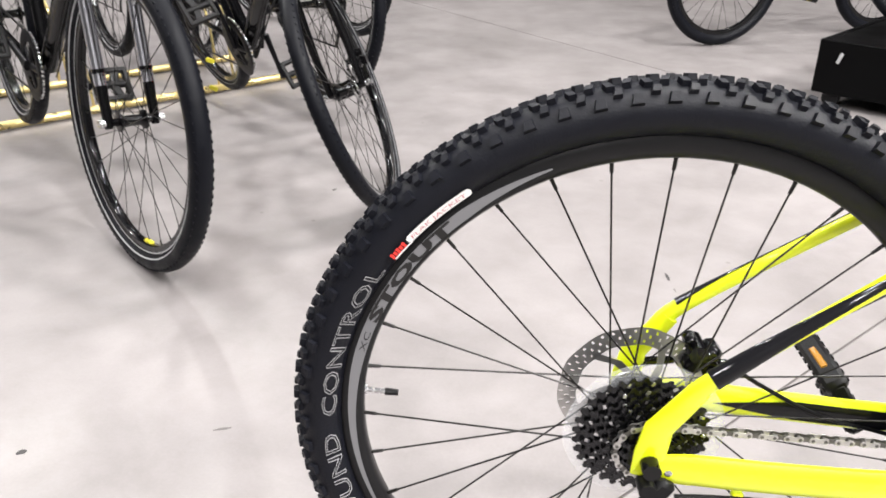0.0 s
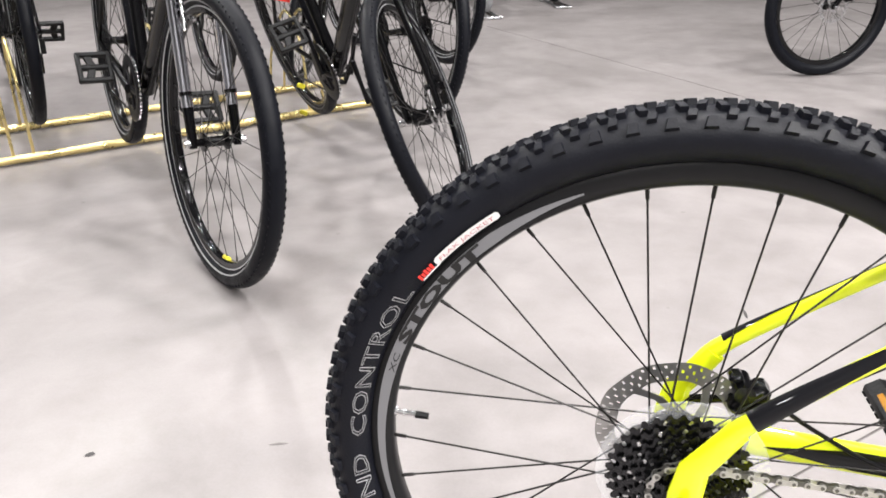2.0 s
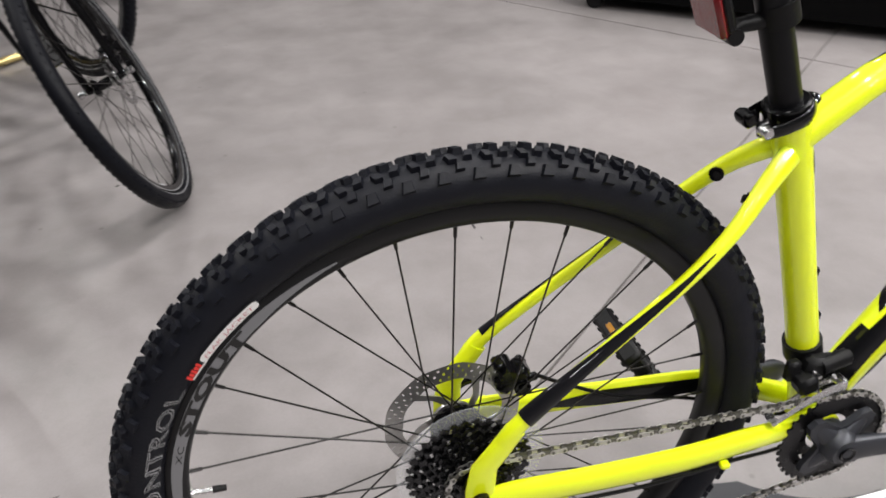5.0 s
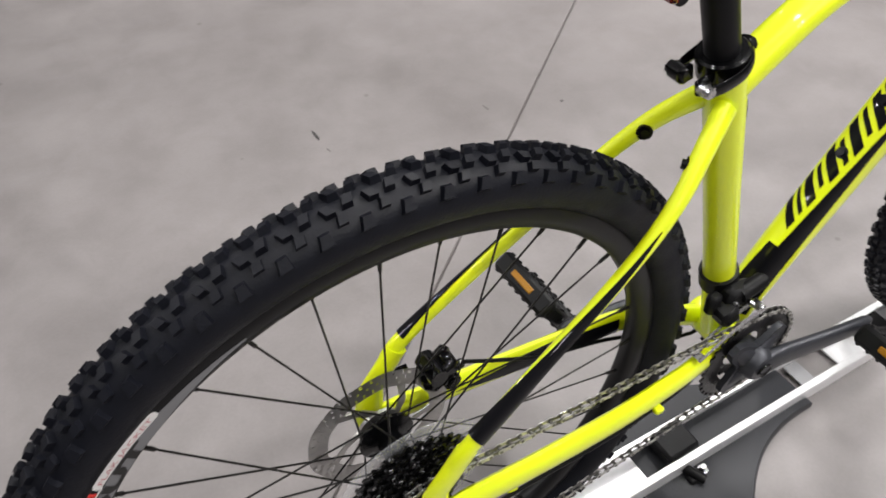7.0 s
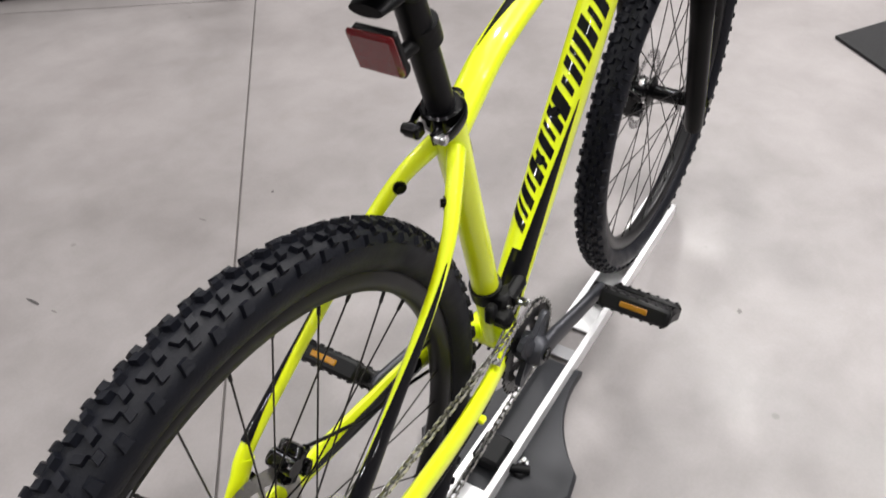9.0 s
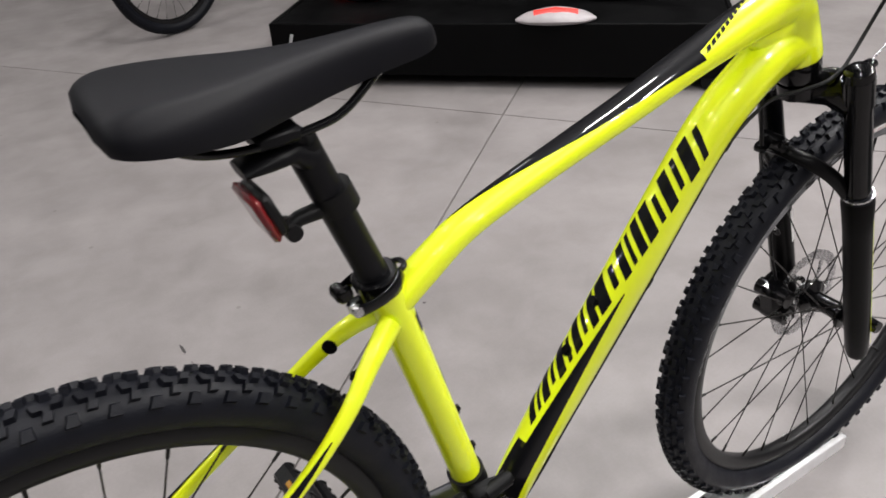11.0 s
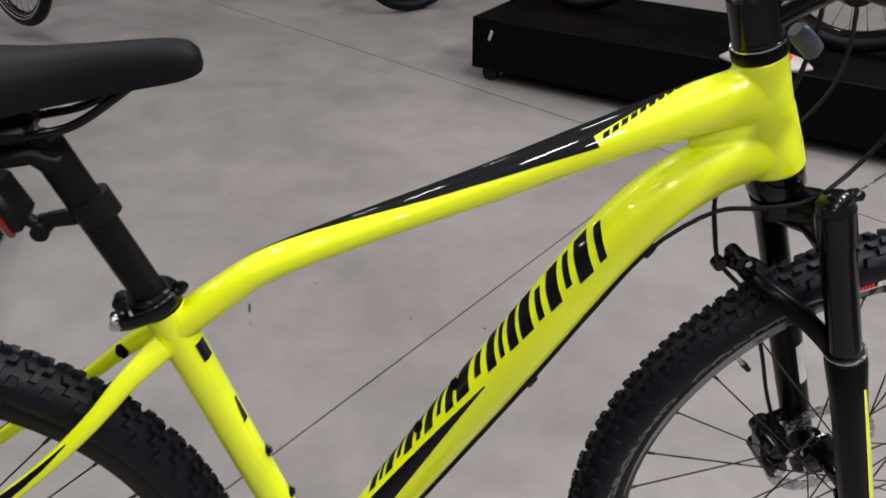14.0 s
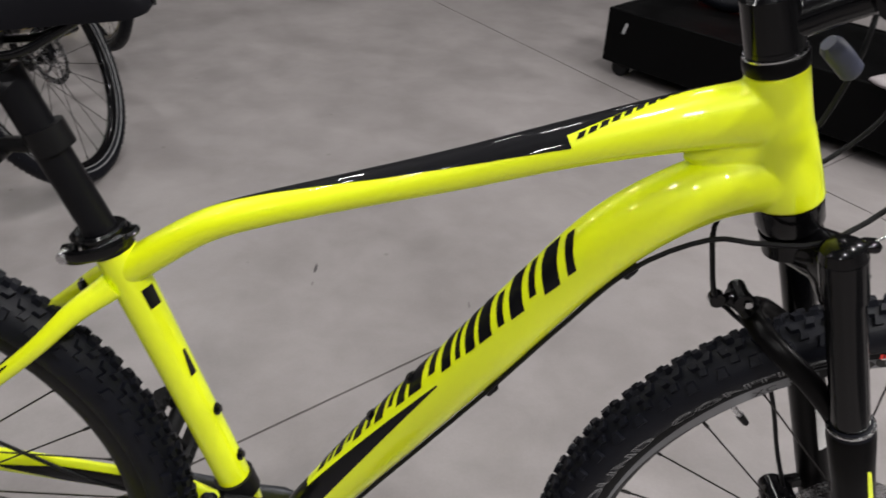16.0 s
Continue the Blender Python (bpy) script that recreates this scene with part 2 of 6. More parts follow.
# ---- mesh helpers ----
class Shape:
    """Collects vertices and faces of one mesh."""

    def __init__(self):
        self.v, self.f = [], []

    def add(self, verts, faces, m=None):
        k = len(self.v)
        self.v += [tuple(m @ Vector(p)) for p in verts] if m is not None else [tuple(p) for p in verts]
        self.f += [tuple(i + k for i in f) for f in faces]
        return self

    def box(self, sx, sy, sz, m=None, bevel=0.0):
        if bevel <= 0:
            v = [(x * sx / 2, y * sy / 2, z * sz / 2) for x in (-1, 1) for y in (-1, 1) for z in (-1, 1)]
            return self.add(v, [(0, 1, 3, 2), (4, 6, 7, 5), (0, 4, 5, 1), (2, 3, 7, 6), (0, 2, 6, 4), (1, 5, 7, 3)], m)
        h = [sx / 2, sy / 2, sz / 2]
        b = min(bevel, 0.98 * min(h))
        v, idx = [], {}
        for s in [(x, y, z) for x in (-1, 1) for y in (-1, 1) for z in (-1, 1)]:
            for ax in range(3):
                idx[s, ax] = len(v)
                v.append([s[k] * (h[k] - (0 if k == ax else b)) for k in range(3)])
        f = []
        for ax in range(3):
            o = [k for k in range(3) if k != ax]
            for sg in (-1, 1):
                q = []
                for a, c in ((-1, -1), (1, -1), (1, 1), (-1, 1)):
                    s = [0, 0, 0]
                    s[ax], s[o[0]], s[o[1]] = sg, a, c
                    q.append(idx[tuple(s), ax])
                f.append(tuple(q))
        for a0 in range(3):
            a1, a2 = (a0 + 1) % 3, (a0 + 2) % 3
            for s1 in (-1, 1):
                for s2 in (-1, 1):
                    p, r = [0, 0, 0], [0, 0, 0]
                    p[a0], p[a1], p[a2] = -1, s1, s2
                    r[a0], r[a1], r[a2] = 1, s1, s2
                    f.append((idx[tuple(p), a1], idx[tuple(r), a1], idx[tuple(r), a2], idx[tuple(p), a2]))
        for s in [(x, y, z) for x in (-1, 1) for y in (-1, 1) for z in (-1, 1)]:
            f.append((idx[s, 0], idx[s, 1], idx[s, 2]))
        return self.add(v, f, m)

    def lathe(self, prof, seg=48, m=None, closed=False, start=0.0, sweep=360.0):
        """Turns a profile of (radius, y) round the y axis."""
        full = sweep >= 359.9
        n, rows = len(prof), seg if full else seg + 1
        v = []
        for i in range(rows):
            a = radians(start + sweep * i / seg)
            v += [(r * math.cos(a), y, r * math.sin(a)) for r, y in prof]
        f = []
        for i in range(seg):
            j = (i + 1) % rows
            for k in range(n if closed else n - 1):
                l = (k + 1) % n
                f.append((i * n + k, j * n + k, j * n + l, i * n + l))
        return self.add(v, f, m)

    def tube(self, path, ab, seg=14, ref=(0, 1, 0), caps=True, m=None, power=1.0):
        """A tube along points; ab: one (half width along ref, half height) for each point."""
        n = len(path)
        P = [Vector(p) for p in path]
        v = []
        for i in range(n):
            t = (P[min(i + 1, n - 1)] - P[max(i - 1, 0)]).normalized()
            r = Vector(ref)
            n1 = (r - t * r.dot(t))
            if n1.length < 1e-4:
                n1 = t.orthogonal()
            n1.normalize()
            n2 = t.cross(n1)
            a, b = ab[i] if isinstance(ab, list) else ab
            for k in range(seg):
                th = 2 * math.pi * k / seg
                c, s = math.cos(th), math.sin(th)
                if power != 1.0:
                    c, s = math.copysign(abs(c) ** power, c), math.copysign(abs(s) ** power, s)
                v.append(P[i] + n1 * (a * c) + n2 * (b * s))
        f = [(i * seg + k, i * seg + (k + 1) % seg, (i + 1) * seg + (k + 1) % seg, (i + 1) * seg + k) for i in range(n - 1) for k in range(seg)]
        if caps:
            f += [tuple(reversed(range(seg))), tuple((n - 1) * seg + k for k in range(seg))]
        return self.add(v, f, m)

    def rod(self, a, b, r, seg=10, r2=None, m=None):
        return self.tube([a, b], [(r, r), (r2 or r, r2 or r)], seg, (0.3, 0.9, 0.31), True, m)

    def prism(self, outline, y0, y1, m=None):
        """An outline of (x, z) between two y."""
        n = len(outline)
        v = [(x, y0, z) for x, z in outline] + [(x, y1, z) for x, z in outline]
        return self.add(v, [tuple(range(n)), tuple(reversed(range(n, 2 * n)))] + [(i, i + n, (i + 1) % n + n, (i + 1) % n) for i in range(n)], m)

    def mesh(self, name, mat, sharp=40):
        me = bpy.data.meshes.new(name)
        me.from_pydata(self.v, [], self.f)
        bm = bmesh.new()
        bm.from_mesh(me)
        bmesh.ops.recalc_face_normals(bm, faces=bm.faces)
        bm.to_mesh(me)
        bm.free()
        me.materials.append(mat)
        me.polygons.foreach_set("use_smooth", [True] * len(me.polygons))
        me.set_sharp_from_angle(angle=radians(sharp))
        return me


def part(name, shape, mat, parent=None, label="", m=None, sharp=40):
    me = shape if isinstance(shape, bpy.types.Mesh) else shape.mesh(name, mat, sharp)
    ob = new(name, me)
    if parent is not None:
        ob.parent = parent
    if m is not None:
        ob.matrix_basis = m
    if label:
        tagged(ob, label)
    return ob


def fused(shape, mat, voxel=0.0016, rounds=16):
    """One closed skin over overlapping solids, with softened joints."""
    ob = new("fused", shape.mesh("fused", mat))
    re = ob.modifiers.new("join", "REMESH")
    re.mode, re.voxel_size = "VOXEL", voxel
    sm = ob.modifiers.new("soften", "SMOOTH")
    sm.factor, sm.iterations = 0.5, rounds
    bpy.context.view_layer.update()
    me = bpy.data.meshes.new_from_object(ob.evaluated_get(bpy.context.evaluated_depsgraph_get()))
    bpy.data.objects.remove(ob)
    me.polygons.foreach_set("use_smooth", [True] * len(me.polygons))
    if not me.materials:
        me.materials.append(mat)
    return me


def smooth_path(pts, n=40):
    """Catmull-Rom through points of any width."""
    P = np.array(pts, float)
    P = np.vstack([2 * P[0] - P[1], P, 2 * P[-1] - P[-2]])
    out, k = [], len(pts) - 1
    for i in range(n + 1):
        u = min(i / n * k, k - 1e-9)
        j = int(u)
        t = u - j
        a, b, c, d = P[j:j + 4]
        out.append(0.5 * (2 * b + (c - a) * t + (2 * a - 5 * b + 4 * c - d) * t * t + (3 * b - a - 3 * c + d) * t ** 3))
    return out


def even_path(pts, n=40):
    """smooth_path with rows at even steps of length."""
    rows = np.array(smooth_path(pts, 6 * n))
    run = np.r_[0, np.cumsum(np.linalg.norm(np.diff(rows[:, :3], axis=0), axis=1))]
    at = np.linspace(0, run[-1], n + 1)
    return [tuple(float(np.interp(a, run, rows[:, k])) for k in range(rows.shape[1])) for a in at]


class Skin:
    """A tube's surface, by the share of its length (0 to 1) and the angle round it (0: towards the ref side), for decals."""

    def __init__(self, rows, seg=20, power=1.0, ref=(0, 1, 0)):
        self.rows, self.seg, self.power, self.ref = rows, seg, power, ref
        self.path = [tuple(r[:3]) for r in rows]
        self.ab = [(r[3], r[4]) for r in rows]

    def shape(self, into=None):
        return (into or Shape()).tube(self.path, self.ab, self.seg, self.ref, True, None, self.power)

    def at(self, s, deg, off=0.0):
        n = len(self.rows)
        u = min(max(s, 0), 1) * (n - 1)
        i = min(int(u), n - 2)
        w = u - i
        row = [a * (1 - w) + b * w for a, b in zip(self.rows[i], self.rows[i + 1])]
        t = (Vector(self.path[min(i + 2, n - 1)]) - Vector(self.path[max(i - 1, 0)])).normalized()
        r = Vector(self.ref)
        n1 = (r - t * r.dot(t)).normalized()
        n2 = t.cross(n1)
        c, q = math.cos(radians(deg)), math.sin(radians(deg))
        if self.power != 1.0:
            c, q = math.copysign(abs(c) ** self.power, c), math.copysign(abs(q) ** self.power, q)
        return Vector(row[:3]) + n1 * ((row[3] + off) * c) + n2 * ((row[4] + off) * q)

    def patch(self, into, corners, off=0.0006, nu=6, nv=5):
        """A decal between four (s, angle) corners, in order round it."""
        (s0, a0), (s1, a1), (s2, a2), (s3, a3) = corners
        v = []
        for i in range(nu + 1):
            for j in range(nv + 1):
                u, w = i / nu, j / nv
                s = (s0 * (1 - u) + s1 * u) * (1 - w) + (s3 * (1 - u) + s2 * u) * w
                a = (a0 * (1 - u) + a1 * u) * (1 - w) + (a3 * (1 - u) + a2 * u) * w
                v.append(self.at(s, a, off))
        f = [(i * (nv + 1) + j, (i + 1) * (nv + 1) + j, (i + 1) * (nv + 1) + j + 1, i * (nv + 1) + j + 1) for i in range(nu) for j in range(nv)]
        return into.add(v, f)


def words(body, size, outline=0.0, bold=0.0):
    """Vertices and faces of a word in the built-in font, from (0, 0), x along it."""
    cu = bpy.data.curves.new("word", "FONT")
    cu.body, cu.size, cu.resolution_u, cu.offset = body, size, 2, bold
    if outline:
        cu.fill_mode, cu.bevel_depth, cu.bevel_resolution = "NONE", outline, 0
    ob = new("word", cu)
    bpy.context.view_layer.update()
    me = bpy.data.meshes.new_from_object(ob.evaluated_get(bpy.context.evaluated_depsgraph_get()))
    v, f = [tuple(p.co) for p in me.vertices], [tuple(p.vertices) for p in me.polygons]
    bpy.data.objects.remove(ob)
    bpy.data.meshes.remove(me)
    bpy.data.curves.remove(cu)
    return v, f


def sidewall(r):
    """How far the knobby tyre's side bulges at a radius."""
    return 0.0258 * math.sqrt(max(0.0, 1 - ((r - 0.3372) / 0.0240) ** 2)) + 0.0019


def arc_words(into, body, size, a0, a1, radius, y, outline=0.0, lift=1.0, bulge=False, bold=0.0):
    """A word bent round the y axis on a wheel's side, from angle a0 to a1 (degrees, anticlockwise seen from -y), feet towards the hub."""
    v, f = words(body, size, outline, bold)
    w = max(p[0] for p in v)
    out = []
    for px, py, pz in v:
        a = radians(a0 + (a1 - a0) * px / w)
        r = radius + py * lift
        yy = -sidewall(r) if bulge else y
        out.append((r * math.cos(a), yy - pz * 0.5, r * math.sin(a)))
    return into.add(out, f)


# ---- the hall ----
def slab(name, corners, z0, z1, mat, parent=None, label=""):
    n = len(corners)
    s = Shape().add([(x, y, z0) for x, y in corners] + [(x, y, z1) for x, y in corners],
                    [tuple(reversed(range(n))), tuple(range(n, 2 * n))] + [(i, (i + 1) % n, (i + 1) % n + n, i + n) for i in range(n)])
    return part(name, s, mat, parent, label)


X0, X1, Y0, Y1 = -9.0, 10.0, -6.0, 13.0
floor = slab("floor", [(X0, Y0), (X1, Y0), (X1, Y1), (X0, Y1)], -0.3, -0.006, JOINTM)
tagged(floor, "polished beige grey concrete floor with saw-cut joints", "floor", kind="structure")
CROSS = Vector((1.745, 1.69, 0))
E1 = Vector((math.cos(ALONG), math.sin(ALONG), 0))
E2 = Vector((-0.571, 0.821, 0)).normalized()
GAP = 0.0028
for s1, s2 in ((1, 1), (1, -1), (-1, 1), (-1, -1)):
    c = CROSS + E1 * (s1 * GAP) + E2 * (s2 * GAP)
    pts = [c, c + E1 * (s1 * 24), c + E1 * (s1 * 24) + E2 * (s2 * 24), c + E2 * (s2 * 24)]
    pts = pts if s1 * s2 > 0 else pts[::-1]
    part("concrete_bay", Shape().add([(p.x, p.y, -0.05) for p in pts] + [(p.x, p.y, 0.0) for p in pts],
                                     [(3, 2, 1, 0), (4, 5, 6, 7)] + [(i, (i + 1) % 4, (i + 1) % 4 + 4, i + 4) for i in range(4)]), CONCRETE, floor)
SCUFF = node_mat("rubber_scuff", (0.035, 0.032, 0.032), 0.7, vary=0.5, vary_scale=90)
FAINT = node_mat("worn_grey_scuff", (0.12, 0.11, 0.108), 0.6, vary=0.3, vary_scale=60)
rng = random.Random(5)
for x, y, length, width, turned, m in ((0.312, 1.050, 0.046, 0.007, 90, SCUFF), (-0.957, 0.377, 0.020, 0.014, 20, SCUFF), (-0.622, 0.449, 0.034, 0.007, 15, FAINT),
                                       (-0.593, 1.596, 0.016, 0.010, 40, SCUFF), (0.868, 0.855, 0.010, 0.007, 0, SCUFF), (1.011, -0.256, 0.014, 0.010, 30, FAINT), (0.70, 0.93, 0.024, 0.005, 95, FAINT),
                                       (0.315, 0.985, 0.020, 0.004, 95, FAINT)):
    ring = []
    for k in range(12):
        a = 2 * math.pi * k / 12
        r = rng.uniform(0.75, 1.1)
        ring.append((length / 2 * r * math.cos(a), width / 2 * r * math.sin(a), 0.0))
    part("scuff_mark", Shape().add([(px, py, -0.001) for px, py, _ in ring] + [(px, py, 0.0005) for px, py, _ in ring],
                                   [tuple(range(12, 24))] + [(k, (k + 1) % 12, (k + 1) % 12 + 12, k + 12) for k in range(12)], pose(x, y, 0, 0, 0, turned)), m, floor, "dark rubber scuff")
ceiling = slab("ceiling", [(X0, Y0), (X1, Y0), (X1, Y1), (X0, Y1)], CEIL, CEIL + 0.2, CEILM)
tagged(ceiling, "plain dark grey painted hall ceiling with round lamps", "ceiling", kind="structure")
for name, cs in (("wall_north", [(X0, Y1), (X1, Y1), (X1, Y1 + 0.2), (X0, Y1 + 0.2)]), ("wall_south", [(X0, Y0 - 0.2), (X1, Y0 - 0.2), (X1, Y0), (X0, Y0)]),
                 ("wall_west", [(X0 - 0.2, Y0), (X0, Y0), (X0, Y1), (X0 - 0.2, Y1)]), ("wall_east", [(X1, Y0), (X1 + 0.2, Y0), (X1 + 0.2, Y1), (X1, Y1)])):
    tagged(slab(name, cs, -0.05, CEIL, WALLM), "plain mid grey painted wall of the hall", "wall", kind="structure")
first_lamp = None
for across in LAMP_ROWS:
    for along in LAMP_STEPS:
        x, y = rowpoint(across, along)
        if first_lamp is None:
            first_lamp = part("ceiling_lamp", Shape().lathe([(0.0, 0.20), (0.04, 0.20), (0.05, 0.12), (0.10, 0.10), (0.19, 0.0), (0.185, 0.0), (0.095, 0.09), (0.0, 0.09)], 28, pose(0, 0, 0, 90, 0, 0)), HOUS)
            part("diffuser", Shape().lathe([(0.0, 0.018), (0.17, 0.018), (0.17, 0.026), (0.0, 0.026)], 28, pose(0, 0, 0, 90, 0, 0)), DIFF, first_lamp, "glowing white diffuser")
            tagged(first_lamp, "round white bell lamp hanging under the ceiling", "ceiling lamp", "ceiling lamps")
            first_lamp.matrix_basis = pose(x, y, CEIL - 0.20)
        else:
            copy_thing(first_lamp, pose(x, y, CEIL - 0.20))

# ---- the yellow mountain bicycle ----
HUB = 0.395
bike = new("mountain_bicycle")
bike.location = (0.56, 0, 0.027)
tagged(bike, "fluorescent yellow hardtail mountain bicycle with black decals on a low stand", "bicycle")
BI = Matrix.Translation((-0.56, 0, -0.027))


def bpart(name, shape, mat, parent=None, label="", m=None, sharp=40):
    """A part of the bicycle, in world places; parent: a part already under it."""
    if parent is None:
        return part(name, shape, mat, bike, label, BI @ m if m is not None else BI, sharp)
    return part(name, shape, mat, parent, label, m, sharp)


def knobby_tyre():
    s = Shape()
    rc, ra, rb = 0.3372, 0.0240, 0.0258
    s.lathe([(rc + ra * math.cos(radians(p)), rb * math.sin(radians(p))) for p in range(-156, 157, 6)], 128)
    return s


def tread():
    s = Shape()
    rc, ra, rb = 0.3372, 0.0239, 0.0257
    n = 70

    def knob(a, phi, length, width, high, skew=0.0, notch=0.0):
        p = radians(phi)
        nr, ny = math.cos(p), math.sin(p)
        v = []
        for top in (0, 1):
            k = 0.84 if top else 1.04
            for sl, sw in ((-1, -1), (1, -1), (1, 1), (-1, 1)):
                off = top * high - (1 - top) * 0.0015
                dw = sw * width / 2 * k
                r = rc + (ra + off) * nr - dw * ny
                y = (rb + off) * ny + dw * nr
                ln = length * (1 - notch * (sw * phi < 0))
                aa = a + (sl * ln / 2 * k + skew * sw * width / 2) / r
                v.append((r * math.cos(aa), y, r * math.sin(aa)))
        s.add(v, [(4, 5, 6, 7), (0, 1, 5, 4), (1, 2, 6, 5), (2, 3, 7, 6), (3, 0, 4, 7)])

    for i in range(n):
        a, q = 2 * math.pi * i / n, 2 * math.pi / n
        for sg in (-1, 1):
            o = a + (0.25 * q if sg > 0 else 0.0)
            # two centre blocks, one transition block and one bold shoulder block a step
            knob(o, sg * 12, 0.0088, 0.0088, 0.0056, sg * 0.30)
            knob(o + 0.5 * q, sg * 17, 0.0082, 0.0080, 0.0054, -sg * 0.35)
            knob(o + 0.28 * q, sg * 36, 0.0086, 0.0078, 0.0052, sg * 0.22)
            knob(o + 0.80 * q, sg * 53, 0.0122, 0.0108, 0.0046, sg * 0.10, 0.32)
    return s


RIM_PROFILE = [(0.2925, -0.0065), (0.2955, -0.0105), (0.304, -0.0128), (0.3125, -0.0128), (0.3155, -0.0112), (0.3155, 0.0112), (0.3125, 0.0128),
               (0.304, 0.0128), (0.2955, 0.0105), (0.2925, 0.0065)]


def spoke_mesh(flange_r, flange_y, twist, side):
    s = Shape()
    a = Vector((0.2925, side * 0.002, 0))
    b = Vector((flange_r * math.cos(radians(twist)), flange_y, flange_r * math.sin(radians(twist))))
    d = (b - a).normalized()
    s.rod(a, b, 0.00105, 6)
    s.rod(a - d * 0.001, a + d * 0.013, 0.0021, 6, 0.0019)
    return s.mesh("spoke", SPOKE)


def arc_band(into, r0, r1, a0, a1, y, n=24, taper0=1.0, taper1=1.0):
    v = []
    for i in range(n + 1):
        u = i / n
        a = radians(a0 + (a1 - a0) * u)
        k = taper0 * (1 - u) + taper1 * u
        rm, h = (r0 + r1) / 2, (r1 - r0) / 2 * k
        v += [((rm - h) * math.cos(a), y, (rm - h) * math.sin(a)), ((rm + h) * math.cos(a), y, (rm + h) * math.sin(a))]
    return into.add(v, [(2 * i, 2 * i + 1, 2 * i + 3, 2 * i + 2) for i in range(n)])


def rotor_shape(r0, r1, y):
    """A disc brake rotor with drilled ring and five arms."""
    s = Shape()
    n = 160
    rad = [r0 + (r1 - r0) * k for k in (0, 0.08, 0.30, 0.39, 0.61, 0.70, 0.92, 1)]
    q = len(rad)
    for yy in (y - 0.0009, y + 0.0009):
        v, f = [], []
        for i in range(n):
            a = 2 * math.pi * i / n
            wob = 0.0007 * math.sin(10 * a)
            v += [((r + wob) * math.cos(a), yy, (r + wob) * math.sin(a)) for r in rad]
        for i in range(n):
            j = (i + 1) % n
            for k in range(q - 1):
                if (k in (1, 5) and i % 4 == 0) or (k == 3 and i % 4 == 2):
                    continue
                f.append((i * q + k, j * q + k, j * q + k + 1, i * q + k + 1))
        s.add(v, f)
    for k in range(5):
        a, b = 72 * k + 20, 72 * k + 62
        arm = []
        for ang, rr in ((a - 13, 0.021), (a + 13, 0.021), ((a + b) / 2 + 9, (0.021 + r0) / 2), (b + 4.5, r0 + 0.003), (b - 4.5, r0 + 0.003), ((a + b) / 2 - 4, (0.021 + r0) / 2)):
            arm.append((rr * math.cos(radians(ang)), rr * math.sin(radians(ang))))
        s.prism(arm, y - 0.0009, y + 0.0009)
    s.lathe([(0.014, y - 0.002), (0.025, y - 0.002), (0.025, y + 0.002), (0.014, y + 0.002)], 24, closed=True)
    return s


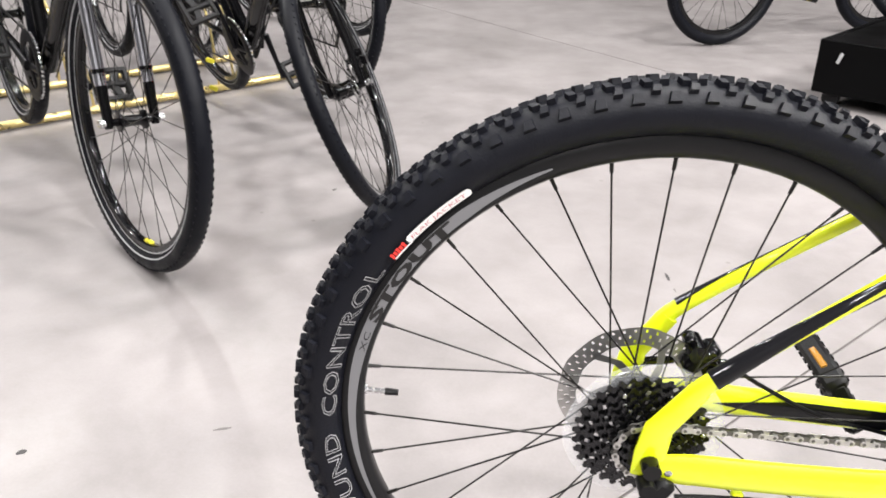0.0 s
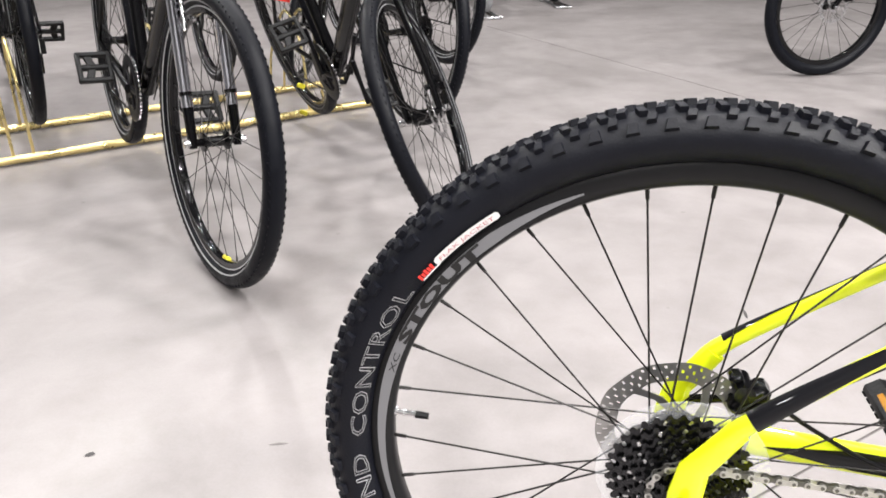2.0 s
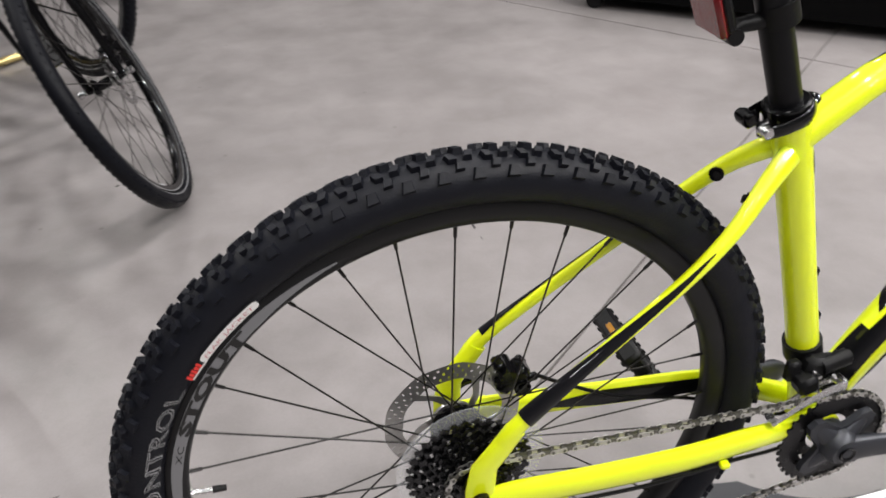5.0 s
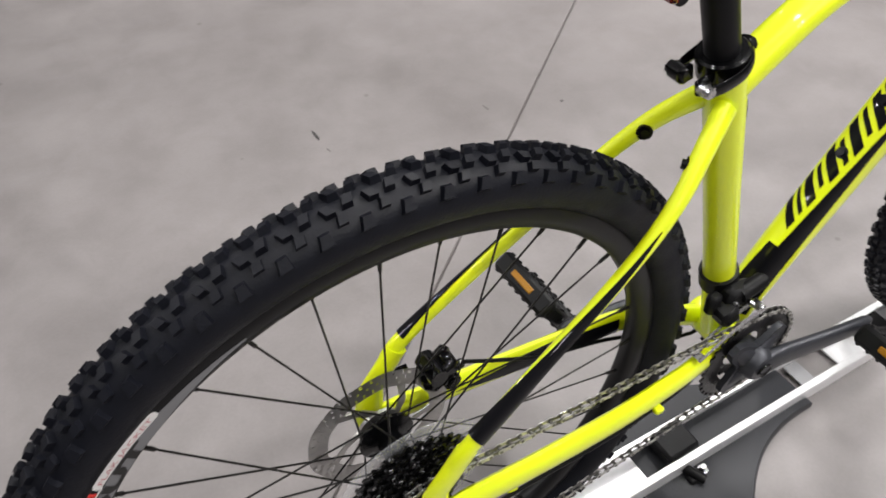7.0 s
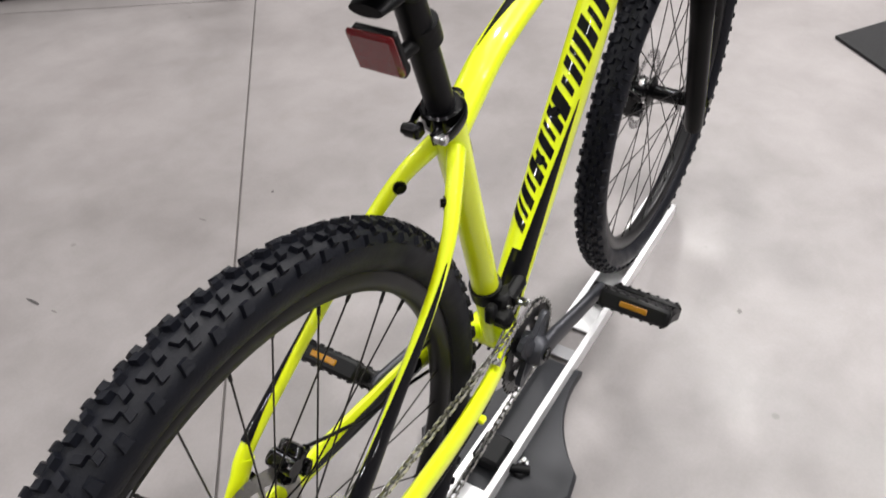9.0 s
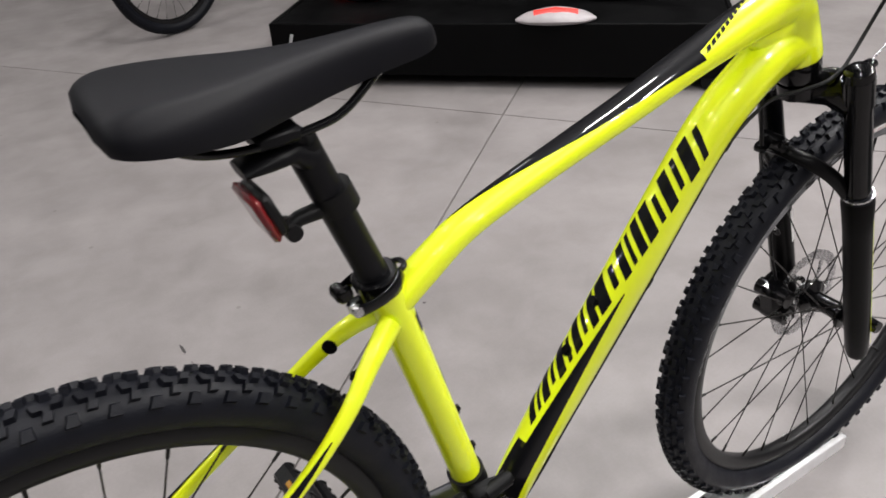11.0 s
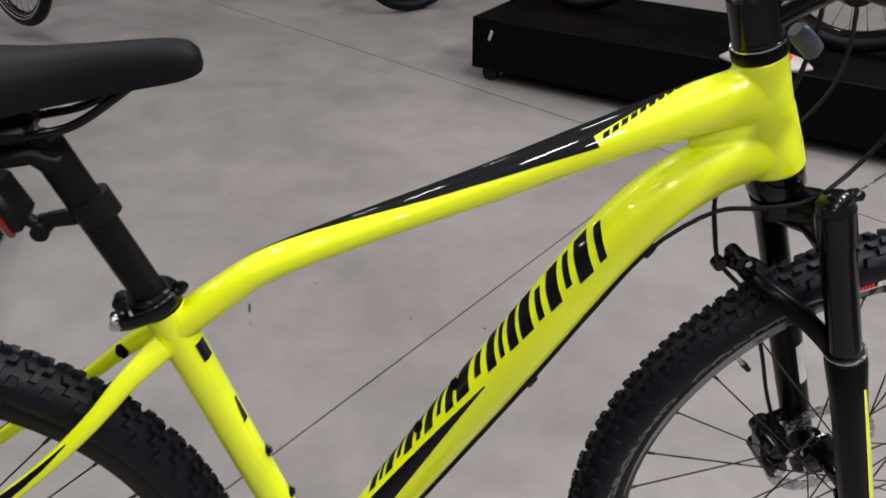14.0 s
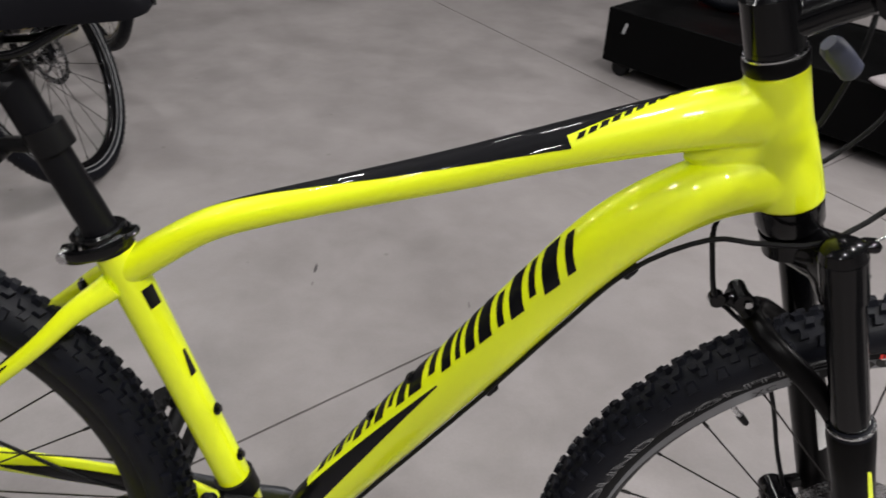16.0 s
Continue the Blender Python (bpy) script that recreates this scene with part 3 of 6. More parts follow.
def wheel(name, phase, valve_angle, text_angle, flanges, label, count=32):
    """Builds a knobby wheel round its own hub; flanges: (right y, right r, left y, left r)."""
    w = part(name, Shape().lathe(RIM_PROFILE, 128, None, True), RIMM, None, label)
    part("tyre", knobby_tyre(), RUBBER, w, "black knobby mountain tyre with printed sidewall")
    t = part("tread", tread(), RUBBER, w)
    tagged(t, kind="stuff")
    ry, rr, ly, lr = flanges
    kinds = [spoke_mesh(rr, ry, tw, -1) for tw in (62, -62)], [spoke_mesh(lr, ly, tw, 1) for tw in (62, -62)]
    for i in range(count):
        me = kinds[i % 2][(i // 2) % 2]
        part("spoke", me, SPOKE, w, "", Matrix.Rotation(-radians(phase + 360 / count * i), 4, "Y"))
    hub = Shape().lathe([(0.0, ry - 0.012), (0.012, ry - 0.012), (0.013, ry - 0.003), (rr + 0.004, ry - 0.002), (rr + 0.004, ry + 0.002), (0.015, ry + 0.008),
                         (0.014, ly - 0.008), (lr + 0.004, ly - 0.002), (lr + 0.004, ly + 0.002), (0.014, ly + 0.005), (0.012, ly + 0.02), (0.0, ly + 0.02)], 28)
    part("hub", hub, BLACKG, w)
    va = radians(valve_angle)
    d = Vector((-math.cos(va), 0, -math.sin(va)))
    p = Vector((0.293 * math.cos(va), 0, 0.293 * math.sin(va)))
    part("valve_stem", Shape().rod(p, p + d * 0.024, 0.0030, 8).rod(p, p + d * 0.003, 0.0055, 8), STEEL, w, "bright metal valve stem")
    part("valve_cap", Shape().rod(p + d * 0.022, p + d * 0.036, 0.0041, 8, 0.0034), PLASTIC, w)
    # sidewall printing, on both sides
    y = -0.0254
    pr, pr2 = Shape(), Shape()
    arc_words(pr, "CONTROL", 0.020, text_angle + 53.5, text_angle + 21, 0.3195, y - 0.0006, 0.00028, 1.0, True)
    arc_words(pr2, "GROUND", 0.020, text_angle + 88, text_angle + 57.5, 0.3195, y - 0.0006, 0.00028, 1.0, True)
    for shape in (pr, pr2):
        part("sidewall_lettering", shape, PALE, w, "pale outlined lettering on the sidewall")
    arc_pts = Shape()
    arc_band(arc_pts, 0.3205, 0.3275, text_angle + 0.2, text_angle + 0.7, y - 0.0012, 4, 0.55, 1.0)
    arc_band(arc_pts, 0.3205, 0.3275, text_angle + 0.7, text_angle + 13.2, y - 0.0012, 16)
    arc_band(arc_pts, 0.3205, 0.3275, text_angle + 13.2, text_angle + 13.8, y - 0.0012, 4, 1.0, 0.5)
    arc_band(arc_pts, 0.3198, 0.3213, text_angle + 13.2, text_angle + 17.6, y - 0.0011, 6)
    part("sidewall_label", arc_pts, WHITE, w, "white printed sidewall label")
    rp = Shape()
    arc_words(rp, "FLAK JACKET", 0.0050, text_angle + 12.9, text_angle + 1.2, 0.3219, y - 0.0016)
    part("sidewall_label_print", rp, LABELP, w, "faded red print on the sidewall label")
    for k in range(5):
        bar = Shape()
        arc_band(bar, 0.3218 if k % 2 else 0.3212, 0.3262 if k % 2 else 0.3270, text_angle + 14.4 + 0.72 * k, text_angle + 14.95 + 0.72 * k, y - 0.0012, 2)
        part("sidewall_mark", bar, RED, w, "bright red mark on the sidewall")
    rd = Shape()
    arc_band(rd, 0.2985, 0.3095, text_angle - 13, text_angle + 4, -0.0134, 20, 0.15, 1.0)
    arc_band(rd, 0.2985, 0.3095, text_angle + 4, text_angle + 40, -0.0134, 30)
    arc_band(rd, 0.2985, 0.3095, text_angle + 40, text_angle + 88, -0.0134, 30, 1.0, 0.1)
    part("rim_decal", rd, GREYD, w, "grey decal on the rim")
    rl = Shape()
    arc_words(rl, "STOUT", 0.0138, text_angle + 32, text_angle + 7, 0.2991, -0.0139, bold=0.0007)
    rx = Shape()
    arc_words(rx, "XC", 0.0085, text_angle + 39, text_angle + 34.5, 0.3002, -0.0139)
    part("rim_lettering", rl, DARKD, w, "black lettering on the rim")
    part("rim_lettering", rx, DARKD, w, "small black lettering on the rim")
    return w


def gear(into, r, teeth, y, thick, depth=0.0045, inner_share=0.62):
    pts = []
    for i in range(teeth):
        a = 2 * math.pi * i / teeth
        da = 2 * math.pi / teeth
        for u, rr in ((0.0, r - depth), (0.3, r - depth), (0.45, r), (0.7, r)):
            pts.append(((rr) * math.cos(a + u * da), (rr) * math.sin(a + u * da)))
    inner = max(r * inner_share, 0.014)
    n = len(pts)
    ring = [(inner * math.cos(2 * math.pi * i / n), inner * math.sin(2 * math.pi * i / n)) for i in range(n)]
    v = [(x, y, z) for x, z in pts] + [(x, y + thick, z) for x, z in pts] + [(x, y, z) for x, z in ring] + [(x, y + thick, z) for x, z in ring]
    f = []
    for i in range(n):
        j = (i + 1) % n
        f += [(i, j, j + n, i + n), (i, j, j + 2 * n, i + 2 * n), (i + n, j + n, j + 3 * n, i + 3 * n), (i + 2 * n, j + 2 * n, j + 3 * n, i + 3 * n)]
    return into.add(v, f)


rear = wheel("rear_wheel", 89.35, 173.8, 124.0, (-0.021, 0.024, 0.033, 0.027), "black rear wheel with knobby tyre")
rear.parent, rear.matrix_basis = bike, BI @ Matrix.Translation((0.003, 0, HUB + 0.001)) @ Matrix.Rotation(radians(0.6), 4, "Z") @ Matrix.Rotation(radians(-0.4), 4, "X") @ Matrix.Scale(1.006, 4)
HZ = Matrix.Translation((0, 0, HUB))
part("spoke_guard", Shape().lathe([(0.024, -0.0215), (0.060, -0.0235), (0.083, -0.0265), (0.0835, -0.0255), (0.060, -0.0225), (0.024, -0.0205)], 64, None, True), CLEAR, rear,
     "clear plastic spoke guard disc")
part("brake_rotor", rotor_shape(0.060, 0.081, 0.047), ROTOR, rear, "perforated steel brake rotor")
cassette = bpart("cassette", Shape().lathe([(0.0, -0.066), (0.013, -0.066), (0.017, -0.062), (0.019, -0.028), (0.0, -0.028)], 24, HZ), DARKST, None, "black nine-speed cassette")
for k, teeth in enumerate((34, 30, 26, 23, 20, 17, 15, 13, 11)):
    part("cog", gear(Shape(), 0.0022 + teeth * 0.00204, teeth, -0.0295 - k * 0.0040, 0.0019, 0.0045, 0.36).mesh("cog", COGM), COGM, cassette, "", HZ)

# bright steel plates added to imitate the glints on the larger cogs
for k, teeth in enumerate((34, 30, 26, 23, 20)):
    glint_bits = Shape()
    rr, yy = 0.0022 + teeth * 0.00204 - 0.0072, -0.0295 - k * 0.0040
    for i in range(teeth // 2):
        a = 4 * math.pi * i / teeth + 0.3 * k
        glint_bits.box(0.0054, 0.0007, 0.0034, Matrix.Translation((rr * math.cos(a), yy - 0.0003, rr * math.sin(a))) @ Matrix.Rotation(-a + 0.5, 4, "Y"), 0.0002)
    tagged(part("glint_plate", glint_bits, STEEL, cassette, "small bright steel plates imitating glints on the cog", HZ), kind="stuff")

# frame tubes: rows of x, y, z, half width, half height
TT = Skin([tuple(r) for r in even_path([(0.345, 0, 0.713, 0.0185, 0.0165), (0.385, 0, 0.740, 0.0185, 0.0155), (0.430, 0, 0.768, 0.0182, 0.0142), (0.480, 0, 0.7868, 0.0182, 0.0139),
                                          (0.560, 0, 0.8106, 0.0188, 0.0144), (0.650, 0, 0.8364, 0.0198, 0.0165), (0.745, 0, 0.866, 0.0212, 0.0190), (0.830, 0, 0.8895, 0.0228, 0.0238),
                                          (0.885, 0, 0.9005, 0.0226, 0.0282), (0.906, 0, 0.903, 0.0205, 0.0285)], 44)], 28, 0.92)
DT = Skin([tuple(r) for r in even_path([(0.4696, 0, 0.3353, 0.0215, 0.0233), (0.5151, 0, 0.4103, 0.0230, 0.0266), (0.5951, 0, 0.5203, 0.0246, 0.0302), (0.6846, 0, 0.6393, 0.0254, 0.0315),
                                          (0.7486, 0, 0.7263, 0.0256, 0.0309), (0.7936, 0, 0.7803, 0.0260, 0.0314), (0.839, 0, 0.8165, 0.0266, 0.0300), (0.880, 0, 0.838, 0.0268, 0.0287),
                                          (0.920, 0, 0.846, 0.0250, 0.0250)], 48)], 28, 0.94)
BB = Vector((0.4535, 0, 0.318))
ST = Skin([tuple(r) for r in even_path([(BB.x - 0.004, 0, BB.z, 0.0180, 0.0180), (0.4245, 0, 0.430, 0.0185, 0.0185), (0.388, 0, 0.570, 0.0185, 0.0185), (0.352, 0, 0.705, 0.0195, 0.0195),
                                          (0.3395, 0, 0.748, 0.0205, 0.0205)], 20)], 22)
bpart("top_tube", TT.shape(), YELLOW, None, "bent fluorescent yellow top tube")
bpart("down_tube", DT.shape(), YELLOW, None, "thick curved fluorescent yellow down tube")
bpart("seat_tube", ST.shape(), YELLOW)
HT0, HT1 = Vector((0.9385, 0, 0.813)), Vector((0.8945, 0, 0.940))
UP = (HT1 - HT0).normalized()
FWD = Vector((UP.z, 0, -UP.x))
hs = Shape()
hs.tube([HT0 + UP * d for d in (0.014, 0.016, 0.036, 0.060, 0.080, 0.084, 0.100, 0.130, 0.1345)],
        [(0.0290, 0.0290), (0.0297, 0.0297), (0.0288, 0.0288), (0.0270, 0.0270), (0.0256, 0.0256), (0.0246, 0.0246), (0.0242, 0.0242), (0.0244, 0.0244), (0.0242, 0.0242)], 48)
# the ends of both tubes, the weld collars and the web between them
hs.tube([(0.853, 0, 0.8945), (0.862, 0, 0.8962), (0.878, 0, 0.8993), (0.906, 0, 0.903)], [(0.0200, 0.0225), (0.0226, 0.0258), (0.0232, 0.0284), (0.0222, 0.0292)], 36, (0, 1, 0), True, None, 0.94)
hs.tube([(0.856, 0, 0.8265), (0.866, 0, 0.8322), (0.884, 0, 0.8392), (0.920, 0, 0.846)], [(0.0230, 0.0262), (0.0262, 0.0288), (0.0272, 0.0294), (0.0262, 0.0262)], 36, (0, 1, 0), True, None, 0.94)
hs.tube([(0.838, 0, 0.8600), (0.845, 0, 0.8625), (0.862, 0, 0.868), (0.895, 0, 0.872)], [(0.002, 0.004), (0.008, 0.010), (0.0145, 0.014), (0.0175, 0.018)], 20)
head = fused(hs, YELLOW)
head.name = "head_tube"
bpart("head_tube", head, YELLOW, None, "tapered yellow head tube with smooth welds")


def stay(pts, n=26, seg=14):
    rows = smooth_path(pts, n)
    return Shape().tube([tuple(r[:3]) for r in rows], [(r[3], r[4]) for r in rows], seg, (0, 1, 0))


for sg in (-1, 1):
    bpart("chain_stay", stay([(0.012, sg * 0.066, 0.385, 0.006, 0.015), (0.045, sg * 0.0655, 0.381, 0.0090, 0.0185), (0.13, sg * 0.064, 0.3705, 0.0098, 0.0190),
                              (0.24, sg * 0.060, 0.3595, 0.0098, 0.0190), (0.325, sg * 0.053, 0.3545, 0.0098, 0.0182), (0.375, sg * 0.043, 0.343, 0.0105, 0.0165),
                              (0.437, sg * 0.026, 0.325, 0.0115, 0.0165)]), YELLOW)
    bpart("seat_stay", stay([(0.022, sg * 0.068, 0.455, 0.007, 0.0125), (0.045, sg * 0.0685, 0.4885, 0.0078, 0.0100), (0.12, sg * 0.0632, 0.543, 0.0070, 0.0080),
                             (0.215, sg * 0.0546, 0.609, 0.0072, 0.0078), (0.268, sg * 0.0450, 0.651, 0.0080, 0.0086), (0.305, sg * 0.0300, 0.6837, 0.0092, 0.0104),
                             (0.340, sg * 0.013, 0.706, 0.010, 0.0135)]), YELLOW)
    dl = Shape()
    dl.tube([(0.0, sg * 0.068, 0.378), (0.001, sg * 0.068, 0.405), (0.006, sg * 0.068, 0.435), (0.022, sg * 0.068, 0.456), (0.040, sg * 0.0675, 0.481)],
            [(0.0045, 0.017), (0.0055, 0.0165), (0.0065, 0.0150), (0.0075, 0.0135), (0.0085, 0.012)], 14)
    dl.tube([(-0.012, sg * 0.068, 0.392), (0.014, sg * 0.068, 0.384), (0.046, sg * 0.066, 0.381)], [(0.0045, 0.012), (0.0055, 0.0155), (0.009, 0.019)], 14)
    bpart("dropout", dl, YELLOW)
bpart("bottom_bracket_shell", Shape().lathe([(0.0, -0.038), (0.021, -0.038), (0.0225, -0.036), (0.0225, 0.036), (0.021, 0.038), (0.0, 0.038)], 26, Matrix.Translation(BB)), YELLOW)

# black flashes low on the inner and outer sides of the chain stays
for sg in (-1, 1):
    rows = smooth_path([(0.10, sg * 0.0645, 0.3735, 0.0099, 0.0191), (0.17, sg * 0.0625, 0.3665, 0.0100, 0.0191), (0.24, sg * 0.060, 0.3595, 0.0100, 0.0191), (0.325, sg * 0.053, 0.3545, 0.0100, 0.0183)], 20)
    sk = Skin([tuple(r) for r in rows], 20)
    d = Shape()
    for lo, hi in (((138, 216), (-16, -70)) if sg > 0 else ((-60, -30),)):
        sk.patch(d, [(0.0, (lo + hi) / 2), (0.0, (lo + hi) / 2 + 2), (0.45, hi), (0.45, lo)], 0.0005, 10, 6)
        sk.patch(d, [(0.45, lo), (0.45, hi), (1.0, hi), (1.0, lo)], 0.0005, 10, 6)
    bpart("stay_decal", d, DECAL, None, "black flash on the chain stay")

# black decals: the seat stays, the top tube flash, plain slanted marks on the down tube, the seat tube marks
for sg in (-1, 1):
    rows = smooth_path([(0.050, sg * 0.0682, 0.4925, 0.0086, 0.0108), (0.080, sg * 0.0663, 0.5145, 0.0082, 0.0100), (0.12, sg * 0.0632, 0.543, 0.0076, 0.0087), (0.165, sg * 0.0595, 0.574, 0.0077, 0.0085),
                        (0.215, sg * 0.0546, 0.609, 0.0078, 0.0084), (0.248, sg * 0.0490, 0.635, 0.0084, 0.0091)], 16)
    sk = Skin([tuple(r) for r in rows], 20)
    d = Shape()
    flip = (lambda a: a) if sg < 0 else (lambda a: 180 - a)
    sk.patch(d, [(0.0, flip(40)), (0.0, flip(226)), (0.5, flip(184)), (0.5, flip(98))], 0.0003, 10, 12)
    sk.patch(d, [(0.5, flip(98)), (0.5, flip(184)), (1.0, flip(150)), (1.0, flip(143))], 0.0003, 10, 6)
    bpart("stay_decal", d, DECAL, None, "black flash on the seat stay")
d = Shape()
TT.patch(d, [(0.17, 60), (0.17, 64), (0.45, 128), (0.45, 40)], 0.0005, 14, 8)
TT.patch(d, [(0.45, 40), (0.45, 128), (0.722, 164), (0.712, 30)], 0.0005, 14, 14)
TT.patch(d, [(0.712, 30), (0.712, 132), (0.90, 66), (0.90, 40)], 0.0005, 10, 10)
bpart("top_tube_decal", d, DECAL, None, "black flash along the top tube")
for k in range(10):
    s0 = 0.730 + 0.0165 * k
    a0, a1 = 146 - 7.5 * k, 130 - 7.0 * k
    bpart("top_tube_mark", TT.patch(Shape(), [(s0, a0), (s0 + 0.011, a0 - 4), (s0 + 0.016, a1 - 4), (s0 + 0.005, a1)], 0.0007, 3, 3), DECAL, None, "small black mark on the top tube")
# eleven slanted block marks up the down tube, on a band that winds from its top to its side
MARKS = [0.185, 0.232, 0.283, 0.337, 0.388, 0.415, 0.487, 0.535, 0.562, 0.622, 0.680, 0.745]
for k in range(11):
    s0, w = MARKS[k], MARKS[k + 1] - MARKS[k]
    d = Shape()

    def block(u0, u1, f0=0.0, f1=1.0):
        """A bar between two shares of the mark's width and two shares of its height."""
        def at(u, f):
            sm = s0 + w * u
            low, high = 165 - (0.72 - sm) * 118, 93 - (0.77 - sm) * 85
            return sm + 0.036 * f, low + (high - low) * f
        DT.patch(d, [at(u0, f1), at(u1, f1), at(u1, f0), at(u0, f0)], 0.0006, 4, 7)
    if w < 0.03:
        block(0.10, 0.80)
    else:
        block(0.04, 0.44)
        block(0.64, 0.84, 0.04 + 0.10 * (k % 2), 0.96 - 0.08 * (k % 3))
    bpart("down_tube_mark", d, DECAL, None, "slanted black block mark on the down tube")
d = Shape()
DT.patch(d, [(0.02, 60), (0.02, 168), (0.155, 165), (0.155, 84)], 0.0004, 12, 12)
DT.patch(d, [(0.155, 112), (0.155, 165), (0.468, 152), (0.468, 149)], 0.0004, 20, 8)
bpart("down_tube_flash", d, DECAL, None, "black flash low on the down tube")
d = Shape()
ST.patch(d, [(0.835, 222), (0.835, 262), (0.885, 262), (0.885, 222)], 0.0005, 4, 6)
bpart("seat_tube_mark", d, DECAL, None, "black mark on the seat tube")
d = Shape()
ST.patch(d, [(0.635, 236), (0.635, 262), (0.705, 262), (0.705, 250)], 0.0005, 6, 6)
bpart("seat_tube_mark", d, DECAL, None, "black badge on the seat tube")


def bolt(name, at, d, r, long, mat=BLACKG):
    d = Vector(d).normalized()
    p = Vector(at)
    s = Shape().rod(p - d * 0.002, p + d * long, r, 12).rod(p - d * 0.001, p + d * 0.0012, r * 1.7, 12)
    return bpart(name, s, mat)


for u in (0.32, 0.475):
    p = DT.at(u + 0.0, 90)
    bolt("bottle_boss_bolt", DT.at({0.32: 0.335, 0.475: 0.432}[u], 90), (-0.8, 0, 0.6), 0.0042, 0.0035)
for u in (0.51, 0.355):
    bolt("bottle_boss_bolt", ST.at(u, 270), (0.97, 0, 0.26), 0.0040, 0.0045)
for sg in (-1, 1):
    bolt("rack_boss_bolt", (0.290, sg * 0.0275, 0.6745), (-0.62, -sg * 0.78, 0.1), 0.0046, 0.0045)
    bolt("dropout_bolt", (0.020, sg * 0.071, 0.383), (0, sg, 0), 0.0040, 0.003, STEEL)

# seat clamp, post, saddle, reflector
ax = Vector((-0.2667, 0, 0.9638))
# the post with the saddle leans back a little more than the seat tube
LEAN = Matrix.Translation((0.3385, 0, 0.745)) @ Matrix.Rotation(radians(-3.9), 4, "Y") @ Matrix.Translation((-0.3385, 0, -0.745))
CL = Vector((0.3365, 0, 0.7505))
FL = Vector((0.9638, 0, 0.2667))
cs = Shape().tube([CL - ax * 0.013, CL - ax * 0.012, CL + ax * 0.008, CL + ax * 0.010], [(0.0215, 0.0215), (0.0228, 0.0228), (0.0228, 0.0228), (0.0205, 0.0205)], 30)
for sg in (-1, 1):
    # flat side arms from the ears at the back to the pierced tab in front
    rows = smooth_path([tuple(CL - FL * 0.036 + Vector((0, sg * 0.0185, -0.004))), tuple(CL - FL * 0.020 + Vector((0, sg * 0.0235, -0.004))), tuple(CL + Vector((0, sg * 0.0245, -0.003))),
                        tuple(CL + FL * 0.014 + Vector((0, sg * 0.0190, -0.002))), tuple(CL + FL * 0.024 + Vector((0, sg * 0.0085, -0.001)))], 16)
    cs.tube(rows, [(0.0025 if 0 < k < 16 else 0.001, 0.0072 if 0 < k < 16 else 0.004) for k in range(17)], 12, (0, 1, 0.05))
    cs.box(0.016, 0.008, 0.017, Matrix.Translation(CL - FL * 0.030 + Vector((0, sg * 0.0105, -0.003))) @ pose(0, 0, 0, 0, -15.5, 0), 0.003)
tab = CL + FL * 0.023
cs.tube([tab + Vector((0, 0.0085 * math.cos(radians(a)), 0)) + FL * (0.0075 * math.sin(radians(a))) for a in range(0, 361, 15)], (0.0028, 0.0032), 8, tuple(ax), False)
bpart("seat_clamp", cs, BLACKG, None, "black bolted seat clamp with a pierced front tab")
p = CL - FL * 0.033 + Vector((0, 0, -0.002))
bpart("seat_clamp_nut", Shape().rod(p + Vector((0, 0.010, 0)), p + Vector((0, 0.022, 0)), 0.0080, 16).rod(p + Vector((0, 0.022, 0)), p + Vector((0, 0.027, 0)), 0.0060, 14), BLACKG)
bpart("seat_clamp_bolt", Shape().rod(p + Vector((0, -0.012, 0)), p + Vector((0, -0.0235, 0)), 0.0062, 14, 0.0056).rod(p + Vector((0, -0.0235, 0)), p + Vector((0, -0.0245, 0)), 0.0042, 12), STEEL)
bpart("seat_post", Shape().tube([(0.3385, 0, 0.745), (0.2975, 0, 0.898), (0.2945, 0, 0.910)], [(0.0152, 0.0152)] * 3, 24), SATIN, None, "black alloy seat post", LEAN)
PC = Vector((0.3115, 0, 0.845))
bpart("reflector_clamp", Shape().tube([PC - ax * 0.011, PC + ax * 0.011], [(0.0185, 0.0185)] * 2, 24).tube([PC + Vector((-0.014, 0, -0.006)), (0.275, 0, 0.839), (0.2655, 0, 0.834)],
                                                                                                  [(0.008, 0.008), (0.007, 0.007), (0.007, 0.0085)], 12)
      .rod((0.2655, -0.012, 0.833), (0.2655, 0.012, 0.833), 0.0075, 14).tube([(0.2655, 0, 0.834), (0.2535, 0, 0.846)], [(0.006, 0.006)] * 2, 10), PLASTIC, None, "black plastic reflector clamp", LEAN @ Matrix.Translation((0.003, 0, 0.005)))
RM = Matrix.Translation((0.2525, 0.0, 0.8665)) @ pose(0, 0, 0, 0, -16, 0)
bpart("reflector_back", Shape().box(0.012, 0.046, 0.042, RM, 0.004), PLASTIC, None, "", LEAN)
bpart("reflector_lens", Shape().box(0.008, 0.049, 0.046, RM @ Matrix.Translation((-0.007, 0, 0)), 0.0035), REDR, None, "red reflector lens", LEAN)
hd = Shape().tube([(0.300, 0, 0.895), (0.285, 0, 0.908), (0.262, 0, 0.9075), (0.240, 0, 0.905)], [(0.0165, 0.0150), (0.0200, 0.0115), (0.0210, 0.0100), (0.017, 0.006)], 18)
hd.box(0.040, 0.052, 0.014, Matrix.Translation((0.272, 0, 0.929)) @ pose(0, 0, 0, 0, 3, 0), 0.004)
hd.rod((0.292, -0.012, 0.915), (0.292, 0.012, 0.915), 0.0055, 12)
bpart("post_head", hd, SATIN, None, "black seat post clamp head", LEAN)
